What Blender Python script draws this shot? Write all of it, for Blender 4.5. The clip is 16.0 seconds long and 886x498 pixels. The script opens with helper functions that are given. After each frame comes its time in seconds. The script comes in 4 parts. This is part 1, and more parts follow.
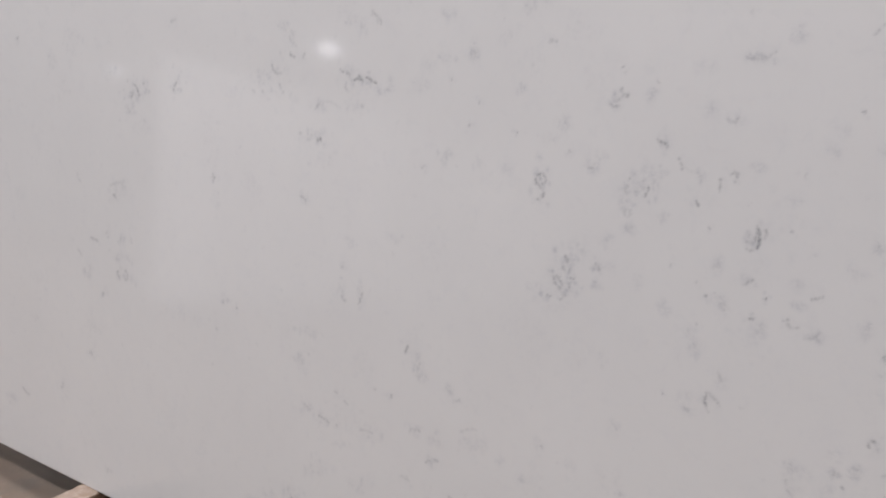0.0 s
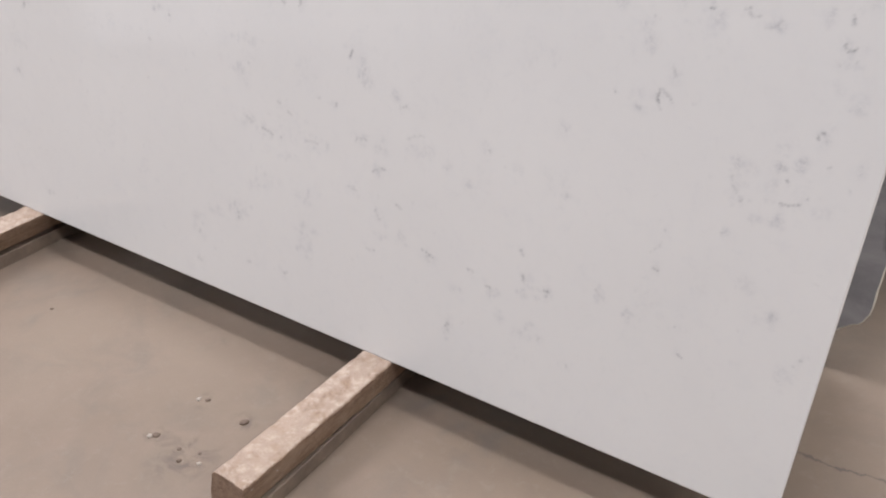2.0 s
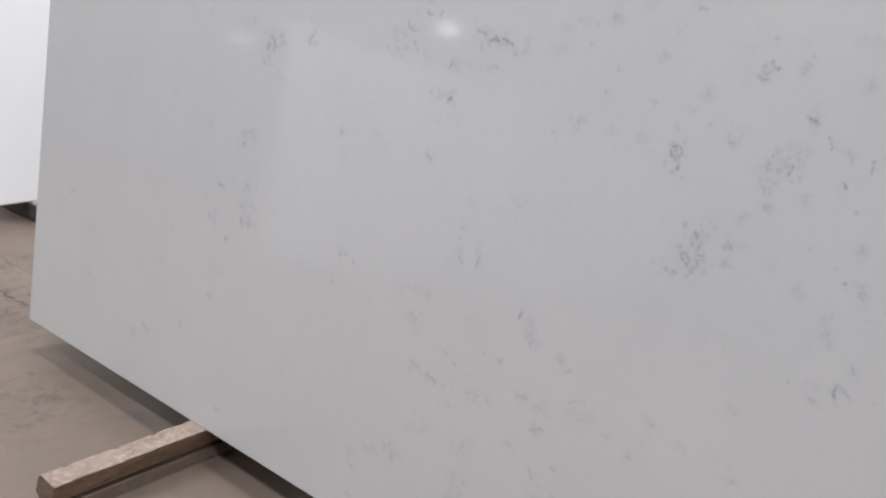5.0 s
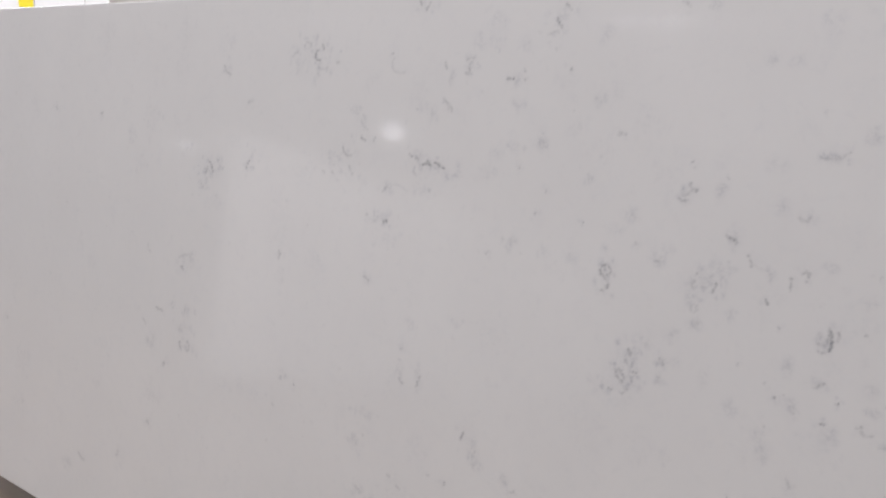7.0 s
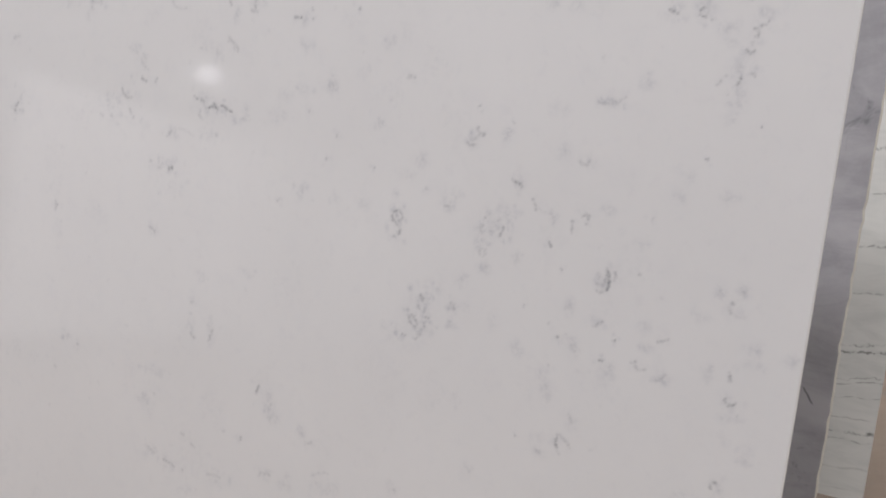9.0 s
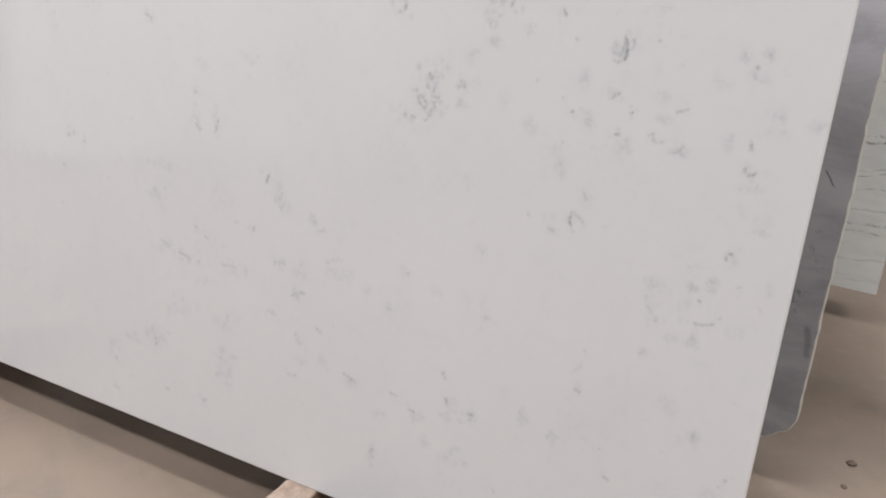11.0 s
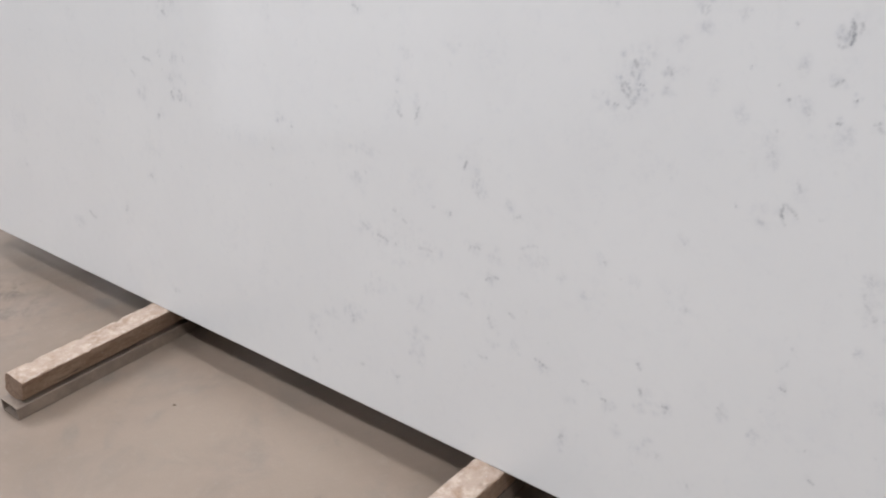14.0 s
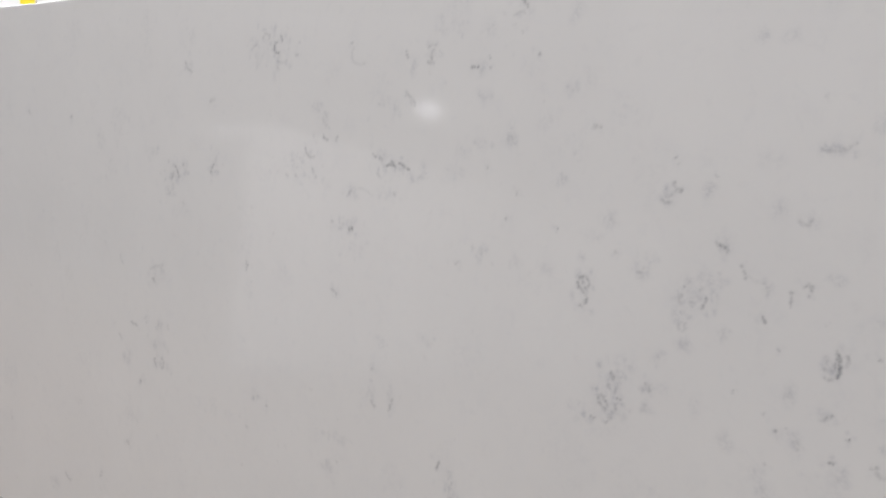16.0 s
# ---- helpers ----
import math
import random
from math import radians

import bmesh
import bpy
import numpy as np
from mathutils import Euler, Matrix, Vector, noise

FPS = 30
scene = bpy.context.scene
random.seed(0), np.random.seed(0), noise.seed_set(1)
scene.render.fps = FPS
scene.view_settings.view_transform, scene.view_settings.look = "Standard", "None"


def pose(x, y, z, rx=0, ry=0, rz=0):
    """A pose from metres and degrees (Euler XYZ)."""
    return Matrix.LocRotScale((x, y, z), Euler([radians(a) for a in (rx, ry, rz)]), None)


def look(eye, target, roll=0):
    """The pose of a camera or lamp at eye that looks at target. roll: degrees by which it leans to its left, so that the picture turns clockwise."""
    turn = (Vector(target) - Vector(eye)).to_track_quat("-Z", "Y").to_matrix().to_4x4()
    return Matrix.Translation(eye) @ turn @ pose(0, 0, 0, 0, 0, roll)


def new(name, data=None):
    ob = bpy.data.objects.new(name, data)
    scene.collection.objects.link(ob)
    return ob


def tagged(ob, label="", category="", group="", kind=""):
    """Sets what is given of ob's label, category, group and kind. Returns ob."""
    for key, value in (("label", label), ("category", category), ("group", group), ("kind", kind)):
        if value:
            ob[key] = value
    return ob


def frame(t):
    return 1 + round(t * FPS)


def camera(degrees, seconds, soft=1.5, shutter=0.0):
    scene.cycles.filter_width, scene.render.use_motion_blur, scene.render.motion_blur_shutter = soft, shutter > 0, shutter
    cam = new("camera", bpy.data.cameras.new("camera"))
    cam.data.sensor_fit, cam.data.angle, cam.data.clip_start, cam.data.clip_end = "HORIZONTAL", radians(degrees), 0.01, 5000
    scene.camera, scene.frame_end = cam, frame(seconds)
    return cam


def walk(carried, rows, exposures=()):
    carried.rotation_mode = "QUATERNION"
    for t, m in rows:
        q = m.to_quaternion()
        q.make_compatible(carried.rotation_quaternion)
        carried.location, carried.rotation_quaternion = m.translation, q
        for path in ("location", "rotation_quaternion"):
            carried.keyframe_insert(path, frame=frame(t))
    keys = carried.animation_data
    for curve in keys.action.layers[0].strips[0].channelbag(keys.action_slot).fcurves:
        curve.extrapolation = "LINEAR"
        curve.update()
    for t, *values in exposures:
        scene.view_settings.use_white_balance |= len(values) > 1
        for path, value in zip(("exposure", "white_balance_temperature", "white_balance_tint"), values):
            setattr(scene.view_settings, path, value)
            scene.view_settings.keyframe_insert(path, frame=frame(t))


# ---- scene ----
# ---- the walk ----
cam = camera(52.8, 16.0, soft=2.0)
PATH = [
    (0, (3.260, -1.312, 1.476), (2.168, 0.274, 0.937), 0.27),
    (0.5, (3.262, -1.304, 1.447), (2.202, 0.254, 0.778), 0.14),
    (1, (3.264, -1.300, 1.413), (2.247, 0.231, 0.625), 0.31),
    (1.5, (3.268, -1.288, 1.381), (2.322, 0.204, 0.443), 1.04),
    (2, (3.266, -1.287, 1.353), (2.377, 0.180, 0.325), 1.81),
    (2.5, (3.259, -1.288, 1.350), (2.386, 0.158, 0.279), 1.82),
    (3, (3.252, -1.314, 1.356), (2.308, 0.122, 0.333), 1.75),
    (3.5, (3.240, -1.325, 1.374), (2.150, 0.094, 0.482), 2.31),
    (4, (3.227, -1.327, 1.405), (2.026, 0.067, 0.621), 2.36),
    (4.5, (3.227, -1.334, 1.407), (1.970, 0.064, 0.725), 2.87),
    (5, (3.226, -1.339, 1.426), (1.966, 0.103, 0.850), 3.32),
    (5.2, (3.230, -1.342, 1.423), (1.966, 0.116, 0.898), 3.49),
    (7.3, (3.256, -1.308, 1.495), (2.063, 0.259, 1.147), 1.06),
    (7.5, (3.265, -1.295, 1.502), (2.125, 0.307, 1.134), 1.03),
    (8, (3.280, -1.263, 1.495), (2.287, 0.430, 1.115), 1.74),
    (8.2, (3.282, -1.258, 1.489), (2.345, 0.469, 1.112), 2.08),
    (10.3, (3.276, -1.245, 1.428), (2.428, 0.422, 0.719), 2.43),
    (10.5, (3.290, -1.232, 1.409), (2.432, 0.412, 0.660), 2.05),
    (11, (3.286, -1.227, 1.391), (2.448, 0.385, 0.556), 1.93),
    (11.5, (3.271, -1.241, 1.379), (2.450, 0.346, 0.480), 1.85),
    (12, (3.278, -1.233, 1.376), (2.440, 0.317, 0.430), 1.39),
    (12.5, (3.271, -1.238, 1.385), (2.370, 0.235, 0.375), -0.13),
    (13, (3.252, -1.254, 1.389), (2.294, 0.177, 0.373), -1.16),
    (13.5, (3.241, -1.256, 1.394), (2.201, 0.151, 0.426), -1.55),
    (14, (3.236, -1.260, 1.413), (2.103, 0.132, 0.530), -1.75),
    (14.5, (3.228, -1.278, 1.423), (2.049, 0.128, 0.627), -1.24),
    (15, (3.240, -1.255, 1.428), (2.040, 0.189, 0.737), -0.75),
    (15.5, (3.256, -1.149, 1.468), (2.007, 0.321, 0.940), -0.57),
    (16, (3.239, -1.070, 1.512), (1.949, 0.401, 1.096), -0.58),
]
EXPOSURES = [
    (0.0, -0.61, 6470, 12), (0.5, -0.47, 6500, 12), (1.0, -0.38, 6520, 11), (1.5, -0.35, 6500, 11), (2.0, -0.27, 6500, 12), (2.5, -0.22, 6500, 11), (3.0, -0.20, 6400, 9), (3.5, -0.25, 6300, 8),
    (4.0, -0.36, 6250, 7), (4.5, -0.62, 6250, 8), (5.0, -0.70, 6250, 9), (7.5, -0.65, 6500, 12), (8.0, -0.66, 6490, 12),
    (10.5, -0.31, 6500, 10), (11.0, -0.31, 6480, 10), (11.5, -0.30, 6460, 10), (12.0, -0.25, 6400, 10), (12.5, -0.26, 6350, 9), (13.5, -0.25, 6320, 9), (14.5, -0.34, 6250, 8),
    (15.0, -0.35, 6300, 8), (15.5, -0.48, 6300, 8), (16.0, -0.64, 6500, 9),
]
walk(cam, [(t, look(eye, target, roll)) for t, eye, target, roll in PATH], EXPOSURES)

# ---- light: an enclosed warehouse lit by rows of tube lights, added fill tubes and two far lamps ----
world = bpy.data.worlds.new("world")
scene.world = world
world.use_nodes = True
world.node_tree.nodes["Background"].inputs["Color"].default_value = (1.0, 0.95, 0.88, 1)
world.node_tree.nodes["Background"].inputs["Strength"].default_value = 0.008
HALL_X, HALL_Y, HALL_H = (-34.0, 13.0), (-26.0, 5.2), 6.2
LAMP_Z = 5.0
TUBE_WATTS = 169.0
# out of view; (-0.6, y), (11.7, -2.4), (7.1, 0.5), (0.4, -5.2) are added fill
TUBE_SPOTS = [(x, -2.4) for x in (-6.7, -2.1, 2.5, 7.1, 11.7)] + [(x, y) for x in (-6.7, -0.6, 2.5) for y in (3.6, 0.6)] + [(7.1, 0.5), (0.4, -5.2)]
DIM_SPOTS = [(-2.1, -8.7, 5.0), (-2.15, -13.2, 1.5)]
FAR_LAMPS = [(-12.6, -15.8), (-30.0, -22.0)]


def lamp_light(name, spot, size, watts, colour=(0.983, 0.975, 1.013)):
    data = bpy.data.lights.new(name, "AREA")
    data.shape, data.size, data.size_y, data.energy, data.color = "RECTANGLE", size[0], size[1], watts, colour
    ob = new(name, data)
    ob.matrix_world = pose(spot[0], spot[1], spot[2])
    return ob


# the added fill tube at (7.1, 0.5) is tinted warm for the floor there
for x, y in TUBE_SPOTS:
    lamp_light("tube_lamp", (x, y, LAMP_Z), (1.5, 0.7), TUBE_WATTS * (0.5 if y < -5 else 1.1 if y < 0 else 0.76 if y < 1 else 0.8) * (1.18 if x < 0 else 1.1 if x > 5 and y > 0 else 0.9 if x > 5 else 1.0),
               (1.02, 0.97, 0.88) if x > 5 and y > 0 else (0.983, 0.975, 1.013))
for x, y, watts in DIM_SPOTS:
    lamp_light("tube_lamp", (x, y, LAMP_Z), (1.2, 0.12), watts)

# ---- materials ----


class Nodes:
    """A short way to write node materials."""

    def __init__(self, name, roughness=0.5, metallic=0.0):
        self.material = bpy.data.materials.new(name)
        self.material.use_nodes = True
        self.tree = self.material.node_tree
        self.shader = self.tree.nodes["Principled BSDF"]
        self.shader.inputs["Roughness"].default_value = roughness
        self.shader.inputs["Metallic"].default_value = metallic
        self.place = self.add("ShaderNodeTexCoord").outputs["Object"]

    def add(self, kind, **settings):
        node = self.tree.nodes.new(kind)
        for key, value in settings.items():
            setattr(node, key, value)
        return node

    def put(self, socket, value):
        if isinstance(value, bpy.types.NodeSocket):
            self.tree.links.new(value, socket)
        else:
            socket.default_value = value

    def stretched(self, scale):
        node = self.add("ShaderNodeMapping")
        self.put(node.inputs["Vector"], self.place)
        node.inputs["Scale"].default_value = scale
        return node.outputs["Vector"]

    def noise(self, scale, detail=4.0, rough=0.55, warp=0.0, where=None):
        node = self.add("ShaderNodeTexNoise")
        self.put(node.inputs["Vector"], where or self.place)
        node.inputs["Scale"].default_value = scale
        node.inputs["Detail"].default_value = detail
        node.inputs["Roughness"].default_value = rough
        node.inputs["Distortion"].default_value = warp
        return node.outputs["Fac"]

    def step(self, value, low, high, to_low=0.0, to_high=1.0):
        node = self.add("ShaderNodeMapRange", interpolation_type="SMOOTHSTEP")
        self.put(node.inputs["Value"], value)
        for key, number in (("From Min", low), ("From Max", high), ("To Min", to_low), ("To Max", to_high)):
            node.inputs[key].default_value = number
        return node.outputs["Result"]

    def math(self, operation, a, b=0.0):
        node = self.add("ShaderNodeMath", operation=operation)
        self.put(node.inputs[0], a)
        self.put(node.inputs[1], b)
        return node.outputs[0]

    def mix(self, factor, a, b, blend="MIX"):
        node = self.add("ShaderNodeMix", data_type="RGBA", blend_type=blend)
        self.put(node.inputs["Factor"], factor)
        for socket, value in ((node.inputs[6], a), (node.inputs[7], b)):
            self.put(socket, (*value, 1) if isinstance(value, tuple) else value)
        return node.outputs[2]

    def bump(self, height, strength, distance):
        node = self.add("ShaderNodeBump")
        self.put(node.inputs["Height"], height)
        node.inputs["Strength"].default_value, node.inputs["Distance"].default_value = strength, distance
        self.put(self.shader.inputs["Normal"], node.outputs["Normal"])

    def done(self, colour, roughness=None):
        self.put(self.shader.inputs["Base Color"], (*colour, 1) if isinstance(colour, tuple) else colour)
        if roughness is not None:
            self.put(self.shader.inputs["Roughness"], roughness)
        return self.material


def quartz_material():
    """Polished white quartz with drifts of blue-grey flecks."""
    n = Nodes("white_quartz", 0.08)
    fleck = n.add("ShaderNodeAttribute", attribute_name="fleck").outputs["Fac"]
    veil = n.add("ShaderNodeAttribute", attribute_name="haze").outputs["Fac"]
    vein = n.math("MULTIPLY", fleck, n.step(n.noise(190, 3, 0.65, 0.6), 0.30, 0.62, 0.45, 1.15))
    halo = n.math("MULTIPLY", veil, n.step(n.noise(95, 4, 0.75, 0.5), 0.34, 0.66, 0.25, 1.5))
    cloud = n.noise(3.2, 4, 0.6)
    base = n.mix(cloud, (0.676, 0.672, 0.664), (0.736, 0.732, 0.720))
    base = n.mix(n.math("MULTIPLY", n.step(n.noise(13, 4, 0.65), 0.5, 0.75), 0.10), base, (0.55, 0.56, 0.59))
    base = n.mix(n.math("MULTIPLY", n.step(n.noise(34, 4, 0.7, 0.4), 0.52, 0.74), 0.09), base, (0.50, 0.51, 0.54))
    base = n.mix(n.math("MINIMUM", halo, 0.8), base, (0.42, 0.432, 0.465))
    base = n.mix(n.math("MINIMUM", vein, 0.92), base, (0.135, 0.145, 0.165))
    return n.done(base, n.step(n.noise(7, 3), 0.2, 0.8, 0.06, 0.09))


def veined_material():
    """White marble with thin dark grey lines, some of them crinkled, that run along the slab."""
    n = Nodes("veined_white_marble", 0.16)
    long = n.stretched((1.0, 1.0, 4.0))
    split = n.add("ShaderNodeSeparateXYZ")
    n.put(split.inputs[0], n.place)
    wave = n.math("MULTIPLY", n.math("SUBTRACT", n.noise(4.5, 4, 0.55), 0.5), 0.075)
    crinkle = n.math("MULTIPLY", n.math("SUBTRACT", n.noise(42, 4, 0.7), 0.5), 0.034)
    high = n.math("ADD", n.math("SUBTRACT", split.outputs["Z"], n.math("MULTIPLY", n.math("SUBTRACT", split.outputs["X"], 2.8), 0.13)), wave)
    haze = n.step(n.noise(3.2, 5, 0.65, 0.6, long), 0.42, 0.72)
    base = n.mix(n.math("MULTIPLY", haze, 0.55), (0.56, 0.56, 0.53), (0.41, 0.42, 0.40))
    veins = ((0.030, 0.004, 0, 0.25), (0.105, 0.005, 0, 0.25), (0.186, 0.0028, 0, 0.55), (0.212, 0.0060, 1, 0.85), (0.255, 0.0026, 0, 0.45),
             (0.322, 0.0022, 0, 0.6), (0.372, 0.0030, 0, 0.6), (0.388, 0.0026, 1, 0.5), (0.480, 0.0055, 1, 0.75), (0.500, 0.004, 1, 0.6),
             (0.66, 0.004, 0, 0.4), (0.81, 0.005, 1, 0.6), (0.97, 0.004, 0, 0.5), (1.12, 0.005, 1, 0.6), (1.32, 0.004, 0, 0.5))
    for level, half, wild, strength in veins:
        off = n.math("ABSOLUTE", n.math("SUBTRACT", n.math("ADD", high, crinkle) if wild else high, level))
        line = n.math("MULTIPLY", n.step(off, half * 0.3, half, 1.0, 0.0), n.step(n.noise(8 + 60 * level, 3, 0.6), 0.40, 0.58, 0.08, 1.0))
        base = n.mix(n.math("MULTIPLY", line, strength), base, (0.12, 0.118, 0.112))
    return n.done(base)


def grey_stone_material():
    """The sawn back of a grey slab: broad darker bands, smears and a long scratch."""
    n = Nodes("grey_stone", 0.55)
    cloud = n.step(n.noise(5.5, 6, 0.6, 0.7, n.stretched((0.6, 1.0, 1.6))), 0.30, 0.70)
    base = n.mix(cloud, (0.220, 0.215, 0.226), (0.355, 0.345, 0.355))
    fine = n.step(n.noise(38, 5, 0.7, 0.5), 0.40, 0.72)
    base = n.mix(n.math("MULTIPLY", fine, 0.25), base, (0.36, 0.355, 0.355))
    dark = n.math("MULTIPLY", n.step(n.noise(8, 5, 0.65, 1.5), 0.60, 0.70), 0.65)
    base = n.mix(dark, base, (0.095, 0.094, 0.105))
    split = n.add("ShaderNodeSeparateXYZ")
    n.put(split.inputs[0], n.place)
    wander = n.math("MULTIPLY", n.math("SUBTRACT", n.noise(30, 3, 0.6), 0.5), 0.012)
    for x, z, slope, half, wide, strength in ((2.848, 0.637, -1.5, 0.020, 0.0035, 0.8), (2.881, 0.257, -8.0, 0.045, 0.010, 0.38)):
        lean = n.math("SUBTRACT", n.math("SUBTRACT", split.outputs["X"], x), n.math("DIVIDE", n.math("SUBTRACT", split.outputs["Z"], z), slope))
        near = n.step(n.math("ABSOLUTE", n.math("SUBTRACT", split.outputs["Z"], z)), half * 0.6, half, 1.0, 0.0)
        line = n.math("MULTIPLY", near, n.step(n.math("ABSOLUTE", n.math("ADD", lean, wander)), wide * 0.3, wide, 1.0, 0.0))
        base = n.mix(n.math("MULTIPLY", line, strength), base, (0.055, 0.055, 0.06))
    n.bump(n.noise(160, 3), 0.15, 0.002)
    return n.done(base)


def plain_stone_material(name, colour, other, roughness):
    n = Nodes(name, roughness)
    n.bump(n.noise(120, 3), 0.2, 0.002)
    return n.done(n.mix(n.noise(6, 5, 0.6), colour, other))


def concrete_material():
    """A worn, trowelled warehouse floor, beige with dust, stains and one crack."""
    n = Nodes("trowelled_concrete", 0.45)
    n.shader.inputs["Specular IOR Level"].default_value = 0.3
    cloud = n.step(n.noise(0.9, 5, 0.6, 0.4), 0.25, 0.75)
    base = n.mix(cloud, (0.168, 0.128, 0.096), (0.222, 0.174, 0.135))
    base = n.mix(n.math("MULTIPLY", n.step(n.noise(2.4, 5, 0.65, 0.5), 0.42, 0.70), 0.45), base, (0.240, 0.184, 0.145))
    patch = n.step(n.noise(5.0, 5, 0.65, 0.6), 0.45, 0.75)
    base = n.mix(n.math("MULTIPLY", patch, 0.5), base, (0.150, 0.126, 0.104))
    fleck = n.step(n.noise(26, 5, 0.7, 0.3), 0.52, 0.72)
    base = n.mix(n.math("MULTIPLY", fleck, 0.30), base, (0.236, 0.202, 0.166))
    sand = n.noise(240, 2)
    base = n.mix(n.step(sand, 0.3, 0.7, 0.0, 0.12), base, (0.13, 0.105, 0.085))
    stain = n.math("MULTIPLY", n.step(n.noise(2.1, 4, 0.65, 0.8), 0.60, 0.72), n.step(n.noise(11, 4), 0.35, 0.65))
    base = n.mix(n.math("MULTIPLY", stain, 0.55), base, (0.13, 0.115, 0.10))
    # dark scuffs at the end of the rack; those at y 0.36 and 0.20 also paint in shade
    for x, y, size in ((-0.95, 0.36, 0.34), (-0.40, -0.05, 0.55), (0.45, -0.30, 0.40), (-0.55, 0.20, 0.26), (0.43, -0.12, 0.09), (0.23, -0.124, 0.08), (2.10, -0.385, 0.11), (2.00, -0.375, 0.05), (2.13, -0.236, 0.045), (2.003, -0.232, 0.04)):
        far = n.add("ShaderNodeVectorMath", operation="DISTANCE")
        n.put(far.inputs[0], n.place)
        far.inputs[1].default_value = (x, y, 0)
        scuff_shade = n.math("MULTIPLY", n.step(far.outputs["Value"], 0.0, size, 1.0, 0.0), n.step(n.noise(16, 5, 0.7, 0.8), 0.45, 0.66))
        base = n.mix(n.math("MULTIPLY", scuff_shade, 0.62), base, (0.06, 0.05, 0.045))
    # a hairline crack along x, behind the slabs
    split = n.add("ShaderNodeSeparateXYZ")
    n.put(split.inputs[0], n.place)
    wander = n.math("MULTIPLY", n.math("SUBTRACT", n.noise(6, 5, 0.7), 0.5), 0.10)
    off = n.math("ABSOLUTE", n.math("SUBTRACT", n.math("ADD", split.outputs["Y"], wander), 0.36))
    base = n.mix(n.math("MULTIPLY", n.step(off, 0.001, 0.005, 1.0, 0.0), 0.7), base, (0.08, 0.07, 0.06))
    # a second, wider crack off the end of the rack
    off = n.math("ABSOLUTE", n.math("SUBTRACT", n.math("ADD", split.outputs["Y"], wander), 0.168))
    reach = n.math("MULTIPLY", n.step(split.outputs["X"], -1.1, -0.85), n.step(split.outputs["X"], -0.42, -0.22, 1.0, 0.0))
    gap = n.math("MULTIPLY", n.step(off, 0.003, 0.011, 1.0, 0.0), n.step(n.noise(22, 4, 0.7), 0.34, 0.5))
    base = n.mix(n.math("MULTIPLY", n.math("MULTIPLY", gap, reach), 0.85), base, (0.06, 0.05, 0.042))
    # a worn yellow line painted along the aisle
    off = n.math("ABSOLUTE", n.math("ADD", split.outputs["X"], 0.118))
    paint = n.math("MULTIPLY", n.step(off, 0.022, 0.042, 1.0, 0.0), n.step(n.noise(9, 5, 0.7), 0.30, 0.62))
    base = n.mix(n.math("MULTIPLY", paint, 0.18), base, (0.34, 0.26, 0.13))
    n.bump(n.noise(35, 6, 0.65), 0.12, 0.004)
    return n.done(base, n.step(n.noise(3.0, 4), 0.3, 0.7, 0.38, 0.55))


def wood_material(name, colour, worn, dark):
    """Rough sawn timber, its grain along y: fibrous, stained sides and a top caked with pale stone dust."""
    n = Nodes(name, 0.9)
    along = n.stretched((14.0, 1.6, 14.0))
    grain = n.noise(5.0, 6, 0.7, 0.5, along)
    fibre = n.noise(16, 5, 0.75, 0.4, n.stretched((7.0, 1.6, 7.0)))
    base = n.mix(n.step(grain, 0.3, 0.7), dark, colour)
    base = n.mix(n.step(n.noise(9, 5, 0.65), 0.45, 0.7, 0.0, 0.6), base, worn)
    base = n.mix(n.step(fibre, 0.52, 0.70, 0.0, 0.5), base, tuple(c * 0.42 for c in dark))
    base = n.mix(n.step(n.noise(58, 5, 0.75), 0.50, 0.66, 0.0, 0.45), base, worn)
    crack = n.step(n.noise(2.2, 3, 0.6, 0.3, along), 0.66, 0.72)
    base = n.mix(n.math("MULTIPLY", crack, 0.7), base, (0.06, 0.045, 0.035))
    up = n.add("ShaderNodeSeparateXYZ")
    n.put(up.inputs[0], n.add("ShaderNodeNewGeometry").outputs["True Normal"])
    dust = n.math("MULTIPLY", n.step(up.outputs["Z"], 0.35, 0.9), n.step(n.noise(24, 6, 0.72, 0.4), 0.30, 0.56, 0.25, 1.0))
    base = n.mix(n.math("MULTIPLY", dust, 0.82), base, (0.43, 0.338, 0.273))
    base = n.mix(n.math("MULTIPLY", dust, n.step(n.noise(48, 5, 0.7), 0.46, 0.66, 0.0, 0.55)), base, (0.60, 0.505, 0.425))
    base = n.mix(n.step(n.noise(85, 5, 0.75), 0.56, 0.74, 0.0, 0.4), base, dark)
    base = n.mix(n.step(n.noise(70, 2, 0.5), 0.75, 0.79, 0.0, 0.85), base, (0.74, 0.71, 0.66))
    n.bump(n.math("ADD", n.math("MULTIPLY", fibre, 1.2), n.math("MULTIPLY", n.noise(46, 6, 0.7), 1.6)), 1.0, 0.006)
    return n.done(base)


def metal_material(name, colour, dusty, metallic=0.3):
    n = Nodes(name, 0.5, metallic)
    base = n.mix(n.step(n.noise(12, 5, 0.65), 0.35, 0.7), colour, dusty)
    n.bump(n.noise(80, 3), 0.1, 0.001)
    return n.done(base, n.step(n.noise(20, 3), 0.3, 0.7, 0.45, 0.7))


def wall_material(name, colour, other):
    n = Nodes(name, 0.8)
    streaks = n.noise(1.5, 5, 0.6, 0.3, n.stretched((1.0, 1.0, 0.3)))
    base = n.mix(n.step(streaks, 0.3, 0.7), colour, other)
    base = n.mix(n.step(n.noise(14, 5), 0.5, 0.75, 0.0, 0.15), base, other)
    n.bump(n.noise(50, 4), 0.1, 0.003)
    return n.done(base)


